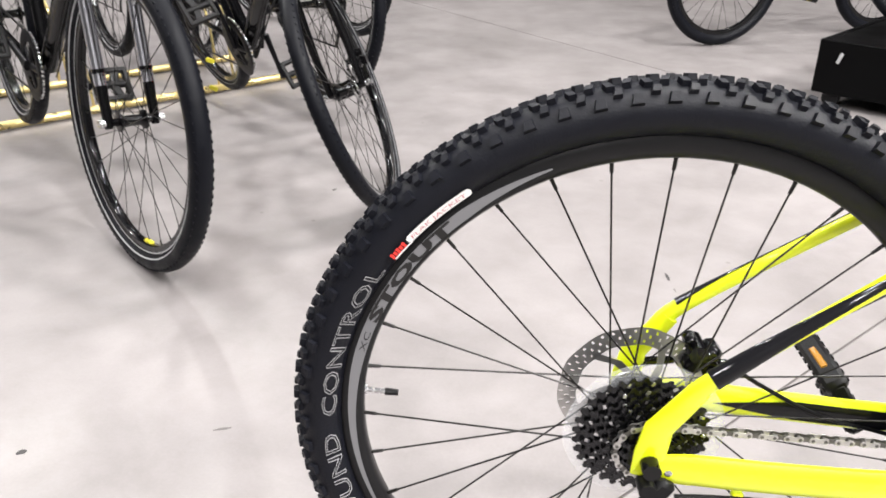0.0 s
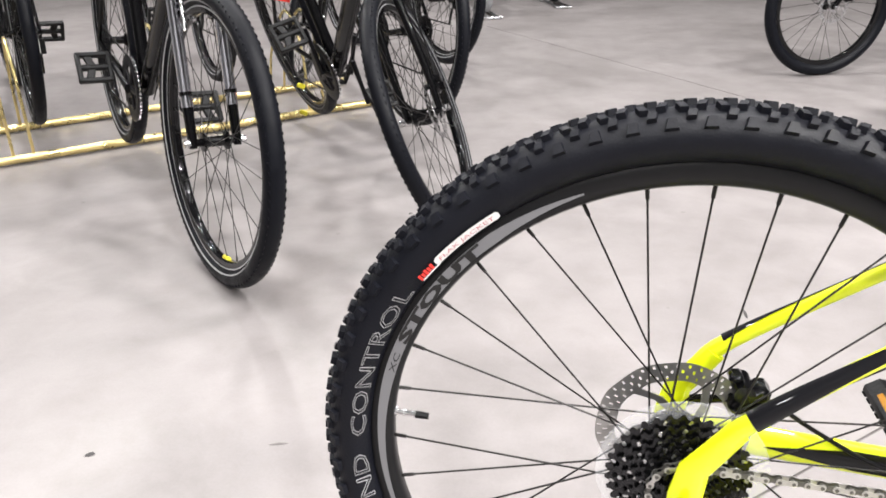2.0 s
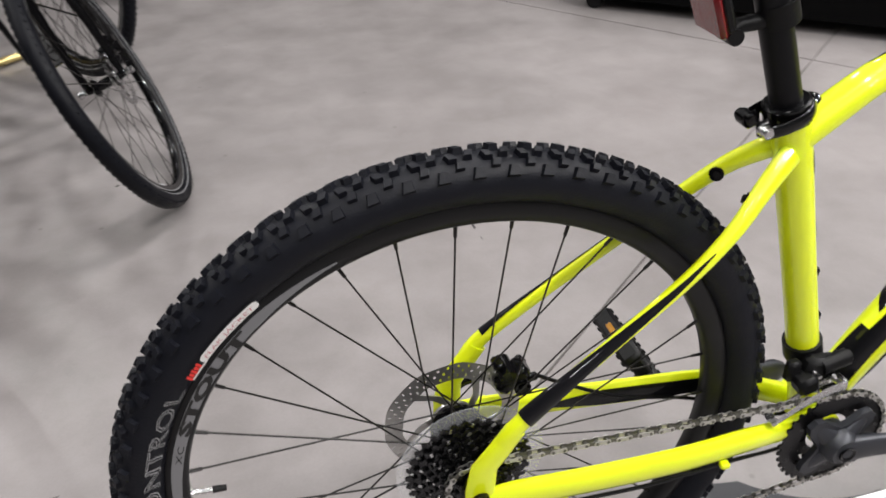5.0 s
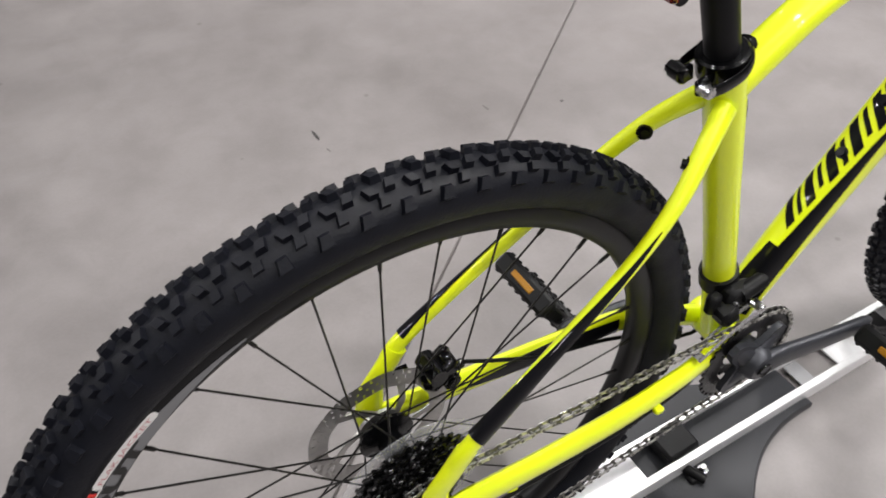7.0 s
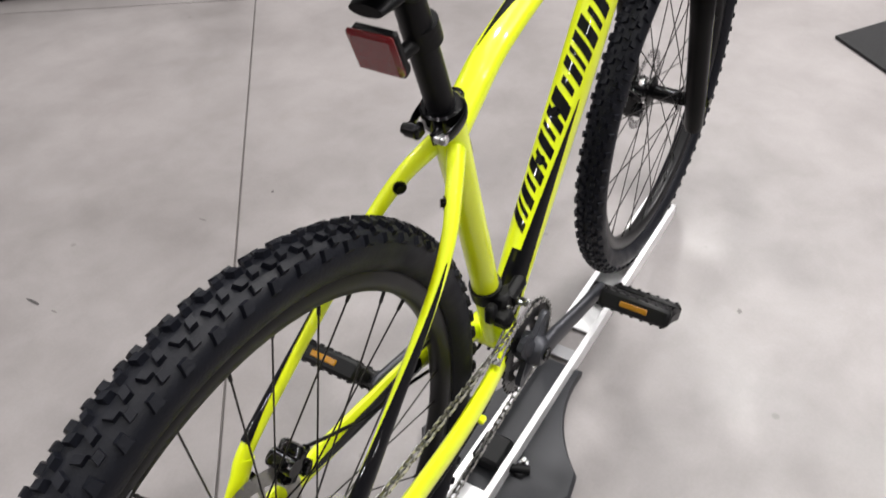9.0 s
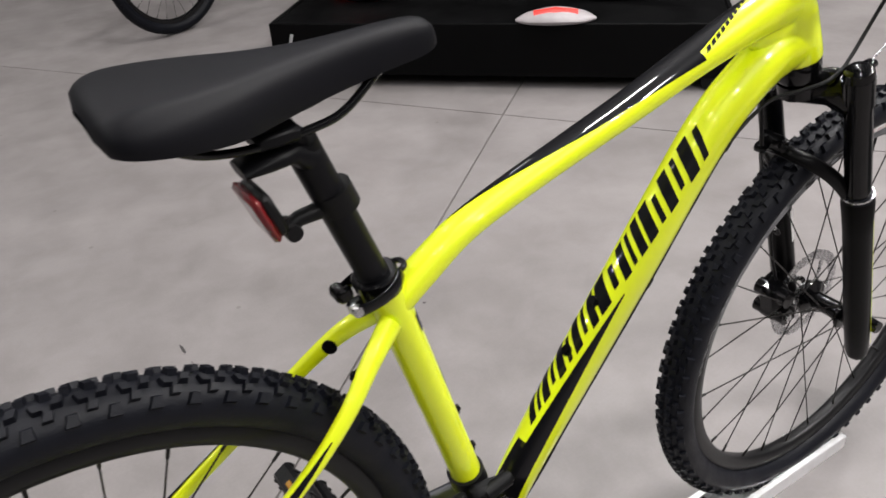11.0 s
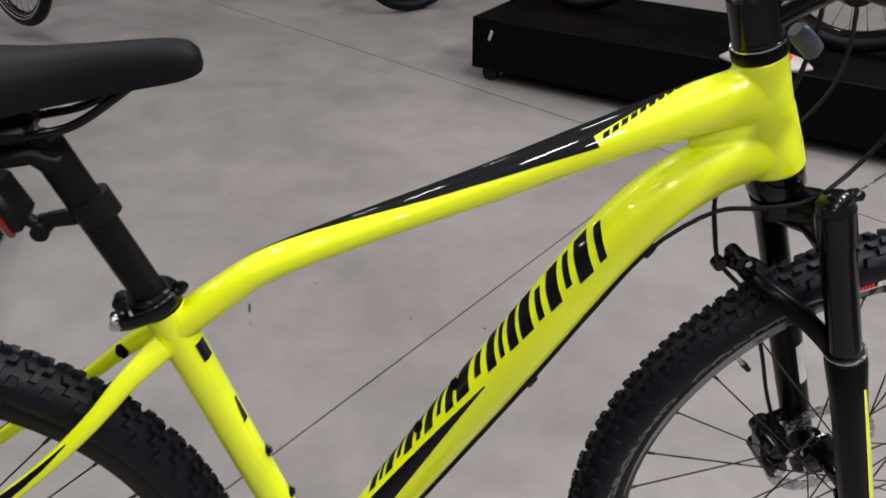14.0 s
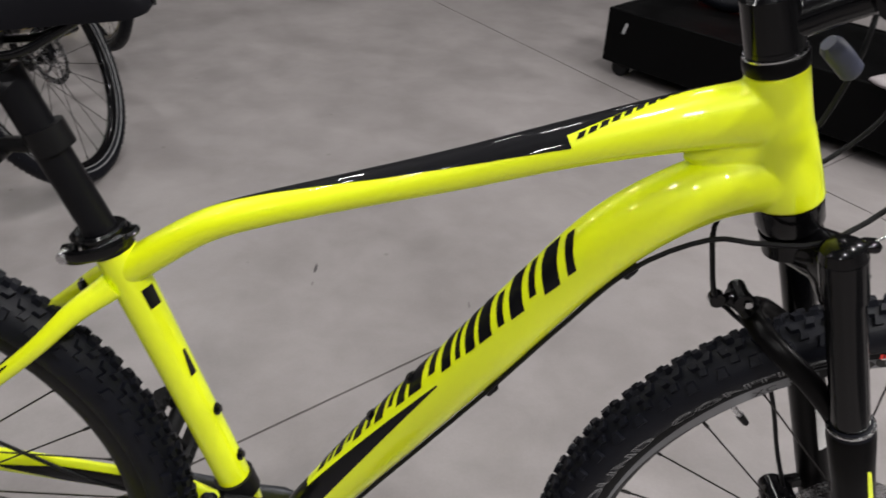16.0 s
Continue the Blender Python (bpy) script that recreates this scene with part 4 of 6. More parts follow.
bpart("post_head_bolt", Shape().rod((0.297, 0, 0.905), (0.290, 0, 0.930), 0.0032, 10).rod((0.299, 0, 0.899), (0.2965, 0, 0.907), 0.0050, 10), STEEL, None, "", LEAN)


def saddle():
    # stations: x, half width, top z, side drop
    st = [(0.4180, 0.0030, 0.9640, 0.006), (0.4165, 0.0110, 0.9715, 0.016), (0.409, 0.0165, 0.9775, 0.024), (0.395, 0.0185, 0.9805, 0.029), (0.365, 0.0200, 0.9825, 0.032), (0.33, 0.0225, 0.9838, 0.035),
          (0.295, 0.030, 0.9855, 0.037), (0.26, 0.042, 0.9885, 0.040), (0.225, 0.058, 0.9925, 0.041), (0.19, 0.0680, 0.9965, 0.038), (0.165, 0.0700, 0.9985, 0.034),
          (0.148, 0.0660, 0.9965, 0.028), (0.138, 0.055, 0.991, 0.020), (0.135, 0.030, 0.985, 0.010)]
    rows = even_path([(x, 0, z, w, d) for x, w, z, d in st], 40)
    v, m = [], 17
    for x, _, z, w, d in rows:
        for k in range(m):
            u = -1 + 2 * k / (m - 1)
            au = abs(u)
            yy = w * math.sin(u * math.pi / 2 * 0.98) if au < 0.82 else math.copysign(w * (0.955 + 0.045 * math.sin((au - 0.82) / 0.18 * math.pi)), u)
            drop = 0.004 * (au / 0.6) ** 2 if au < 0.6 else 0.004 + (d - 0.004) * ((au - 0.6) / 0.4) ** 1.15
            v.append((x, yy, z - drop))
    n = len(rows)
    f = [(i * m + k, (i + 1) * m + k, (i + 1) * m + k + 1, i * m + k + 1) for i in range(n - 1) for k in range(m - 1)]
    s = Shape().add(v, f)
    # underside
    v2 = []
    for x, _, z, w, d in rows:
        v2 += [(x, -w * 0.95, z - d), (x, 0, z - d * 0.72), (x, w * 0.95, z - d)]
    s.add(v2, [(i * 3 + k, i * 3 + k + 1, (i + 1) * 3 + k + 1, (i + 1) * 3 + k) for i in range(n - 1) for k in range(2)])
    return s


bpart("saddle", saddle(), SADDLE, None, "black padded saddle with a long nose", LEAN @ Matrix.Translation((0.011, 0, 0)), 60)
for sg in (-1, 1):
    rows = smooth_path([(0.376, sg * 0.007, 0.957, 0), (0.350, sg * 0.014, 0.9440, 0), (0.322, sg * 0.0205, 0.9315, 0), (0.296, sg * 0.022, 0.9275, 0), (0.245, sg * 0.022, 0.9280, 0),
                        (0.205, sg * 0.027, 0.9385, 0), (0.175, sg * 0.040, 0.960, 0)], 24)
    bpart("saddle_rail", Shape().tube([tuple(r[:3]) for r in rows], (0.0037, 0.0037), 10, (0, 0, 1)), BLACKG, None, "", LEAN @ Matrix.Translation((0.008, 0, 0)))

# drivetrain
CY = -0.0480
MBB = Matrix.Translation(BB)
star = []
for k in range(4):
    for da, rr in ((-14, 0.050), (-6, 0.057), (6, 0.057), (14, 0.050), (30, 0.032), (45, 0.027), (60, 0.032)):
        a = radians(45 + 90 * k + da)
        star.append((rr * math.cos(a), rr * math.sin(a)))
cr = bpart("crank_spider", Shape().prism(star, -0.0625, -0.0545, MBB).lathe([(0.0, -0.074), (0.009, -0.074), (0.010, -0.079), (0.0175, -0.079), (0.021, -0.075), (0.025, -0.062), (0.021, -0.040), (0.0, -0.040)], 30, MBB),
           CRANKM, None, "grey alloy four-arm crank spider")
for k in range(4):
    a = radians(45 + 90 * k)
    part("spider_arm", Shape().tube([(0.014 * math.cos(a), -0.064, 0.014 * math.sin(a)), (0.036 * math.cos(a), -0.061, 0.036 * math.sin(a)), (0.053 * math.cos(a), -0.0575, 0.053 * math.sin(a))],
                                    [(0.006, 0.014), (0.004, 0.0095), (0.003, 0.0070)], 12), CRANKM, cr, "", MBB)
part("outer_chainring", gear(Shape(), 0.0735, 36, CY - 0.003, 0.0025, 0.005).mesh("outer_chainring", DARKST), DARKST, cr, "black toothed chainring", MBB)
part("inner_chainring", gear(Shape(), 0.046, 22, CY + 0.006, 0.0022, 0.005).mesh("inner_chainring", DARKST), DARKST, cr, "small steel chainring", MBB)
for k in range(4):
    a = radians(45 + 90 * k)
    p = BB + Vector((0.052 * math.cos(a), -0.057, 0.052 * math.sin(a)))
    part("chainring_bolt", Shape().rod(p, p + Vector((0, -0.003, 0)), 0.0048, 10), DARKST, cr)


def crank(sg, direction):
    y0, y1 = sg * 0.072, sg * 0.088
    e = BB + Vector((0.1713 * direction, 0, -0.015 * direction))

    def on(u, y):
        p = BB.lerp(e, u)
        return p.x, y, p.z
    s = Shape().tube([on(-0.08, y0), on(0, y0), on(0.23, y0 + sg * 0.002), on(0.64, sg * 0.082), on(1, y1), on(1.07, y1)],
                     [(0.007, 0.013), (0.0095, 0.0190), (0.008, 0.0170), (0.0075, 0.0140), (0.0075, 0.0130), (0.005, 0.008)], 16, (0, 1, 0), True, None, 0.72)
    return bpart("crank_arm", s, CRANKM, None, "dark grey crank arm"), e


def pedal(e, sg, tilt):
    """A black plastic pedal with an amber reflector fore and aft."""
    m = Matrix.Translation((e.x, sg * 0.155, e.z)) @ pose(0, 0, 0, 0, tilt, 0)
    s = Shape()
    for dx in (-0.036, 0.036):
        s.box(0.018, 0.108, 0.028, m @ Matrix.Translation((dx, 0, 0)), 0.005)
    for dy in (-0.050, 0.050, 0.0):
        s.box(0.078, 0.010, 0.020, m @ Matrix.Translation((0, dy, 0)), 0.004)
    s.rod(m @ Vector((0, -0.045, 0)), m @ Vector((0, 0.045, 0)), 0.012, 14)
    for dx in (-0.036, 0.036):
        for j in range(7):
            for dz in (-0.0135, 0.0135):
                s.box(0.008, 0.005, 0.004, m @ Matrix.Translation((dx, -0.045 + 0.015 * j, dz * 1.06)), 0.001)
    p = bpart("pedal", s, PLASTIC, None, "black plastic platform pedal")
    part("pedal_axle", Shape().rod((e.x, sg * 0.086, e.z), (e.x, sg * 0.105, e.z), 0.0065, 12), DARKST, p)
    for dx in (-0.0435, 0.0435):
        part("pedal_reflector", Shape().box(0.004, 0.042, 0.0085, m @ Matrix.Translation((dx * 1.03, 0, 0)), 0.001), AMBER, p, "amber pedal reflector")


# black disc added where the crank's face has a hole dark with shade
bpart("crank_hole_disc", Shape().lathe([(0.0, -0.0805), (0.0065, -0.0805), (0.0085, -0.0825), (0.0105, -0.0830), (0.0105, -0.078), (0.0, -0.078)], 20, MBB), BLACKG, None, "black dished disc in place of the dark crank axle hole")
_, eR = crank(-1, 1)
_, eL = crank(1, -1)
pedal(eR, -1, 34)
pedal(eL, 1, 57)
# front derailleur
fd = Shape().tube([ST.at(0.245, 0) * 0 + Vector((0.4245, 0, 0.430)) - Vector((-0.26, 0, 0.966)) * 0.011, Vector((0.4245, 0, 0.430)) + Vector((-0.26, 0, 0.966)) * 0.013], [(0.0225, 0.0225)] * 2, 22)
fd.box(0.044, 0.022, 0.034, Matrix.Translation((0.430, -0.026, 0.418)) @ pose(0, 0, 0, 0, 12, 0), 0.006)
fd.box(0.026, 0.026, 0.024, Matrix.Translation((0.409, -0.034, 0.407)) @ pose(0, 0, 0, 0, -20, 0), 0.005)
fd.rod((0.428, -0.032, 0.424), (0.461, -0.032, 0.431), 0.0100, 16).rod((0.461, -0.032, 0.431), (0.465, -0.032, 0.432), 0.0070, 14)
fd.box(0.018, 0.014, 0.030, Matrix.Translation((0.398, -0.022, 0.418)), 0.004)
bpart("front_derailleur", fd, PLASTIC, None, "black front derailleur clamped to the seat tube")
for x, z in ((0.416, 0.4225), (0.424, 0.414), (0.438, 0.404)):
    bpart("derailleur_bolt", Shape().rod((x, -0.036, z), (x, -0.0395, z), 0.0026, 10), STEEL)
cg = Shape()
for yy, k in ((-0.0545, 1.0), (-0.0405, 0.8)):
    rows = smooth_path([(0.450, yy, 0.4085, 0.0065), (0.428, yy, 0.4055, 0.0070), (0.404, yy, 0.396, 0.0062), (0.380, yy, 0.3835, 0.0050), (0.360, yy, 0.3700, 0.0036)], 16)
    cg.tube([tuple(r[:3]) for r in rows], [(0.0009, r[3] * k) for r in rows], 8)
cg.box(0.010, 0.016, 0.0035, Matrix.Translation((0.363, -0.0475, 0.3735)) @ pose(0, 0, 0, 0, -35, 0), 0.001)
cg.box(0.008, 0.016, 0.010, Matrix.Translation((0.446, -0.0475, 0.4100)), 0.001)
bpart("derailleur_cage", cg, STEEL, None, "bright steel front derailleur cage")
bpart("derailleur_link", Shape().rod((0.440, -0.038, 0.412), (0.446, -0.047, 0.408), 0.0045, 8).rod((0.414, -0.038, 0.398), (0.420, -0.046, 0.402), 0.004, 8), STEEL)
# rear derailleur
rdv = Shape()
rdv.box(0.022, 0.014, 0.040, Matrix.Translation((0.010, -0.078, 0.360)) @ pose(0, 0, 0, 0, 30, 0), 0.005)
rdv.box(0.020, 0.020, 0.055, Matrix.Translation((0.022, -0.082, 0.318)) @ pose(0, 0, 0, 0, -25, 0), 0.005)
rdv.box(0.028, 0.018, 0.024, Matrix.Translation((0.034, -0.074, 0.288)), 0.006)
rdv.rod((-0.002, -0.070, 0.372), (-0.002, -0.090, 0.372), 0.009, 14)
bpart("rear_derailleur", rdv, PLASTIC, None, "black rear derailleur")
CA, CB = Vector((0.034, -0.0505, 0.292)), Vector((0.066, -0.0505, 0.222))
cgs = Shape()
for yy in (-0.010, 0.010):
    cgs.tube([CA + Vector((0, yy, 0)), CB + Vector((0, yy, 0))], [(0.0012, 0.013), (0.0012, 0.011)], 8)
bpart("derailleur_cage", cgs, DARKST)
for c in (CA, CB):
    bpart("jockey_wheel", gear(Shape(), 0.021, 11, -0.003, 0.006, 0.005), PLASTIC, None, "", Matrix.Translation(c))


def chain_path():
    """Points of the chain loop, over the cassette, to the chainring, and back by the jockey wheels."""
    pts = []
    rc, rf = 0.031, 0.0705
    c0, cf = Vector((0, 0, HUB)), BB
    for a in range(285, 84, -12):
        pts.append((rc * math.cos(radians(a)), -0.0535, HUB + rc * math.sin(radians(a))))
    for a in range(84, -97, -10):
        pts.append((cf.x + rf * math.cos(radians(a)), CY - 0.0018, cf.z + rf * math.sin(radians(a))))
    for a in range(275, 84, -24):
        pts.append((CB.x + 0.0195 * math.cos(radians(a)), CB.y, CB.z + 0.0195 * math.sin(radians(a))))
    for a in range(-60, 130, 30):
        pts.append((CA.x + 0.0195 * math.cos(radians(a)), CA.y, CA.z + 0.0195 * math.sin(radians(a))))
    return pts


P = [Vector(p) for p in chain_path()]
P.append(P[0])
run = [0.0]
for a, b in zip(P, P[1:]):
    run.append(run[-1] + (b - a).length)


def along(d):
    for i in range(len(P) - 1):
        if run[i + 1] >= d:
            return P[i].lerp(P[i + 1], (d - run[i]) / max(run[i + 1] - run[i], 1e-9))
    return P[-1].copy()


outer, inner = Shape(), Shape()
nl = 2 * int(run[-1] / 0.0254)
for i in range(nl):
    a, b = along(run[-1] * i / nl), along(run[-1] * (i + 1) / nl)
    links = outer if i % 2 else inner
    out = 0.0034 if i % 2 else 0.0023
    for sgn in (-1, 1):
        o = Vector((0, sgn * out, 0))
        links.tube([a + o - (b - a) * 0.25, a + o - (b - a) * 0.12, a + o + (b - a) * 0.12, (a + b) / 2 + o, b + o - (b - a) * 0.12, b + o + (b - a) * 0.12, b + o + (b - a) * 0.25],
                   [(0.0005, 0.0020), (0.0006, 0.0040), (0.0006, 0.0041), (0.0006, 0.0026), (0.0006, 0.0041), (0.0006, 0.0040), (0.0005, 0.0020)], 6)
    inner.rod(a + Vector((0, -0.0046, 0)), a + Vector((0, 0.0046, 0)), 0.0019, 8)
chain = bpart("chain", outer, CHAINM, None, "bright steel chain with dark rollers")
tagged(chain, kind="stuff")
tagged(part("chain_roller", inner, CHAIND, chain, "dark rollers and inner links"), kind="stuff")
# rear brake, on the left
cal = Shape()
cal.box(0.044, 0.028, 0.022, Matrix.Translation((0.074, 0.046, 0.443)) @ pose(0, 0, 0, 0, -38, 0), 0.006)
cal.rod((0.066, 0.027, 0.456), (0.066, 0.060, 0.456), 0.0105, 16)
cal.rod((0.083, 0.030, 0.434), (0.083, 0.058, 0.434), 0.0100, 16)
cal.rod((0.088, 0.046, 0.434), (0.105, 0.050, 0.430), 0.0055, 10)
cal.box(0.014, 0.020, 0.010, Matrix.Translation((0.058, 0.044, 0.468)), 0.003)
cal.box(0.050, 0.010, 0.016, Matrix.Translation((0.075, 0.063, 0.435)) @ pose(0, 0, 0, 0, -38, 0), 0.003)
bpart("rear_brake_caliper", cal, BLACKG, None, "black rear disc brake caliper")
bpart("caliper_bolt", Shape().rod((0.083, 0.027, 0.434), (0.083, 0.031, 0.434), 0.0050, 10), DARKST)
rows = smooth_path([(0.105, 0.050, 0.432), (0.15, 0.052, 0.400), (0.22, 0.050, 0.362), (0.30, 0.046, 0.340), (0.37, 0.036, 0.318), (0.44, 0.020, 0.294), *[tuple(DT.at(u, 292, 0.0026)) for u in (0.08, 0.2, 0.35, 0.5)]], 40)
bpart("rear_brake_hose", Shape().tube(rows, (0.0025, 0.0025), 8, (0, 0.3, 1)), PLASTIC)
for pts in ([(0.030, -0.072, 0.352), (0.06, -0.072, 0.352), (0.12, -0.068, 0.345), (0.21, -0.064, 0.334), (0.31, -0.058, 0.331), (0.40, -0.034, 0.300), (0.45, -0.01, 0.290), *[tuple(DT.at(u, 244, 0.0026)) for u in (0.08, 0.2, 0.35, 0.5, 0.65, 0.78)], (0.87, -0.016, 0.790), (0.908, -0.034, 0.800), (0.955, -0.045, 0.812), (1.01, -0.04, 0.86), (1.035, -0.055, 0.94), (1.00, -0.09, 1.03), (0.95, -0.16, 1.055)],
            [(0.44, 0.006, 0.292), *[tuple(DT.at(u, 280, 0.0026)) for u in (0.08, 0.2, 0.35, 0.5, 0.65, 0.78)], (0.87, 0.018, 0.790), (0.905, 0.036, 0.806), (0.97, 0.05, 0.83), (1.03, 0.06, 0.90),
             (1.03, 0.10, 1.01), (0.95, 0.18, 1.055)]):
    bpart("gear_cable", Shape().tube(smooth_path(pts, 70), (0.0024, 0.0024), 8, (0, 0.3, 1)), PLASTIC, None, "thin black cable housing")
for u in (0.50, 0.775):
    p = DT.at(u, 270)
    bpart("cable_guide", Shape().box(0.016, 0.026, 0.008, Matrix.Translation(p + Vector((0.003, 0, -0.002))) @ pose(0, 0, 0, 0, -53, 0), 0.002), BLACKG)
for u in (0.20, 0.83):
    x = 0.012 + u * 0.32
    bpart("cable_guide", Shape().box(0.012, 0.010, 0.008, Matrix.Translation((x + 0.02, -0.064, 0.352 - 0.02 * u)), 0.002), YELLOW)

# ---- fork, front wheel, stem and bar, turned a little to the right ----
STEER = radians(-0.5)
TURN = Matrix.Translation(HT0) @ Matrix.Rotation(STEER, 4, UP) @ Matrix.Translation(-HT0)


def fpart(name, shape, mat, label="", sharp=40):
    return bpart(name, shape, mat, None, label, TURN, sharp)


AXL = Vector((1.1275, -0.003, 0.3695))
front = wheel("front_wheel", 136.9, 130.3, 86.5, (-0.033, 0.020, 0.026, 0.027), "black front wheel with knobby tyre", 28)
front.parent, front.matrix_basis = bike, BI @ TURN @ Matrix.Translation(AXL)
part("brake_rotor", rotor_shape(0.063, 0.080, 0.040), STEEL, front, "perforated steel brake rotor")
fpart("lower_headset_cup", Shape().tube([HT0 - UP * 0.012, HT0 - UP * 0.006, HT0 + UP * 0.0135], [(0.026, 0.026), (0.0285, 0.0285), (0.0285, 0.0285)], 26), BLACKG)
LEG = 0.0655
LEGB = AXL - FWD * 0.014
CROWN = LEGB + UP * 0.448
c0 = HT0 - UP * 0.020
cw = Shape().tube([c0 + UP * 0.004, c0 - UP * 0.016], [(0.0265, 0.0265), (0.0255, 0.0255)], 24)
for sg in (-1, 1):
    cw.tube([c0 - UP * 0.010, c0 - UP * 0.012 + FWD * 0.018 + Vector((0, sg * 0.030, 0)), CROWN + Vector((0, sg * 0.050, 0)) + UP * 0.001, CROWN + Vector((0, sg * LEG, 0)) - UP * 0.006],
            [(0.020, 0.018), (0.024, 0.0175), (0.029, 0.017), (0.028, 0.017)], 16, (0, 0.2, 1))
    cw.tube([CROWN + Vector((0, sg * LEG, 0)) - UP * 0.014, CROWN + Vector((0, sg * LEG, 0)) + UP * 0.026], [(0.0185, 0.0185), (0.0190, 0.0190)], 22)
fpart("fork_crown", cw, BLACKG, "gloss black suspension fork crown")
for sg in (-1, 1):
    o = Vector((0, sg * LEG, 0))
    fpart("stanchion", Shape().tube([LEGB + o + UP * 0.20, CROWN + o], [(0.0168, 0.0168)] * 2, 22), BLACKG, "gloss black fork stanchion")
    ll = Shape().tube([LEGB + o - UP * 0.063, LEGB + o - UP * 0.059, LEGB + o - UP * 0.045, LEGB + o + UP * 0.02, LEGB + o + UP * 0.22, LEGB + o + UP * 0.275, LEGB + o + UP * 0.282],
                      [(0.008, 0.008), (0.0150, 0.0150), (0.0175, 0.0175), (0.0190, 0.0190), (0.0195, 0.0195), (0.0215, 0.0215), (0.0190, 0.0190)], 24)
    fpart("lower_leg", ll, FORKB, "matte black fork lower leg")
    fpart("dust_seal", Shape().tube([LEGB + o + UP * 0.282, LEGB + o + UP * 0.290], [(0.0210, 0.0210), (0.0185, 0.0185)], 22), RUBBER)
    fpart("seal_ring", Shape().tube([LEGB + o + UP * 0.2865, LEGB + o + UP * 0.2885], [(0.0211, 0.0211)] * 2, 22), STEEL)
sk = Skin([tuple(r) for r in even_path([(*(LEGB + Vector((0, -LEG, 0)) + UP * d), 0.0197, 0.0197) for d in (-0.045, 0.05, 0.15, 0.255)], 12)], 20)
d = Shape()
sk.patch(d, [(0.05, 196), (0.22, 206), (0.98, 206), (0.98, 200)], 0.0004, 12, 4)
sk.patch(d, [(0.05, 196), (0.05, 197), (0.22, 238), (0.22, 206)], 0.0004, 4, 4)
sk.patch(d, [(0.22, 206), (0.22, 238), (0.98, 212), (0.98, 206)], 0.0004, 12, 4)
fpart("fork_decal", d, YELLOW, "yellow flash on the fork leg")
lb = Shape()
sl = Skin([tuple(r) for r in even_path([(*(LEGB + Vector((0, LEG, 0)) + UP * d), 0.0195, 0.0195) for d in (0.05, 0.15, 0.245)], 8)], 20)
sl.patch(lb, [(0.40, 185), (0.40, 225), (0.74, 225), (0.74, 185)], 0.0005, 6, 5)
fpart("fork_sticker", lb, WHITE, "small grey and white sticker on the fork leg")
br = Shape()
pts = [AXL + Vector((0, y, 0)) + UP * u + FWD * w for y, u, w in ((-0.060, 0.262, -0.016), (-0.056, 0.296, -0.026), (-0.048, 0.334, -0.044), (-0.032, 0.366, -0.065), (0, 0.381, -0.076), (0.032, 0.366, -0.065), (0.048, 0.334, -0.044), (0.056, 0.296, -0.026), (0.060, 0.262, -0.016))]
br.tube([tuple(r) for r in smooth_path(pts, 24)], (0.0105, 0.0068), 12, tuple(FWD))
fpart("fork_arch", br, FORKB, "black fork brace")
tk = CROWN + Vector((0, -LEG, 0)) + UP * 0.026
fpart("lockout_knob", Shape().tube([tk, tk + UP * 0.010, tk + UP * 0.014], [(0.0185, 0.0185), (0.0170, 0.0170), (0.012, 0.012)], 20)
      .box(0.016, 0.014, 0.010, Matrix.Translation(tk + UP * 0.006 + FWD * 0.020), 0.003), BLACKG, "black lockout knob on the fork")
fpart("lockout_cable", Shape().rod(tk + UP * 0.008 + FWD * 0.022, tk + UP * 0.016 + FWD * 0.052, 0.0012, 6), STEEL)
tl = CROWN + Vector((0, LEG, 0)) + UP * 0.026
fpart("air_cap", Shape().tube([tl, tl + UP * 0.010], [(0.0175, 0.0175), (0.0150, 0.0150)], 20), BLACKG)
# front brake on the left leg, with its hose; hose guide at the arch
fb = Shape()
q = AXL + Vector((-0.073, 0.045, 0.016))
fb.box(0.038, 0.038, 0.066, Matrix.Translation(q) @ pose(0, 0, 0, 0, -14, 0), 0.008)
fb.rod(q + Vector((-0.006, -0.030, 0.018)), q + Vector((-0.006, 0.026, 0.018)), 0.0145, 16)
fb.rod(q + Vector((-0.002, -0.030, -0.018)), q + Vector((-0.002, 0.026, -0.018)), 0.0140, 16)
fb.box(0.055, 0.012, 0.020, Matrix.Translation(q + Vector((0.024, 0.018, 0.034))) @ pose(0, 0, 0, 0, -20, 0), 0.004)
fpart("front_brake_caliper", fb, BLACKG, "black front disc brake caliper")
fpart("caliper_bolt", Shape().rod(q + Vector((-0.002, -0.031, -0.018)), q + Vector((-0.002, -0.034, -0.018)), 0.0065, 10), STEEL)
g = Vector((0.920, 0.004, 0.716))
ga = AXL + UP * 0.384 - FWD * 0.074
fpart("hose_bracket", Shape().tube([g + Vector((-0.012, 0, 0.002)), g, g.lerp(ga, 0.5), ga], [(0.007, 0.008), (0.0105, 0.0115), (0.0115, 0.0105), (0.014, 0.012)], 14)
      .rod(g + Vector((0, -0.014, 0.004)), g + Vector((0, 0.014, 0.004)), 0.0085, 12).rod(g + Vector((-0.020, -0.004, -0.002)), g + Vector((-0.020, 0.006, -0.002)), 0.0075, 12), BLACKG,
      "black hose bracket on the fork")
fpart("bracket_bolt", Shape().rod(g + Vector((0.004, -0.0145, 0.004)), g + Vector((0.004, -0.0165, 0.004)), 0.0036, 10), STEEL)
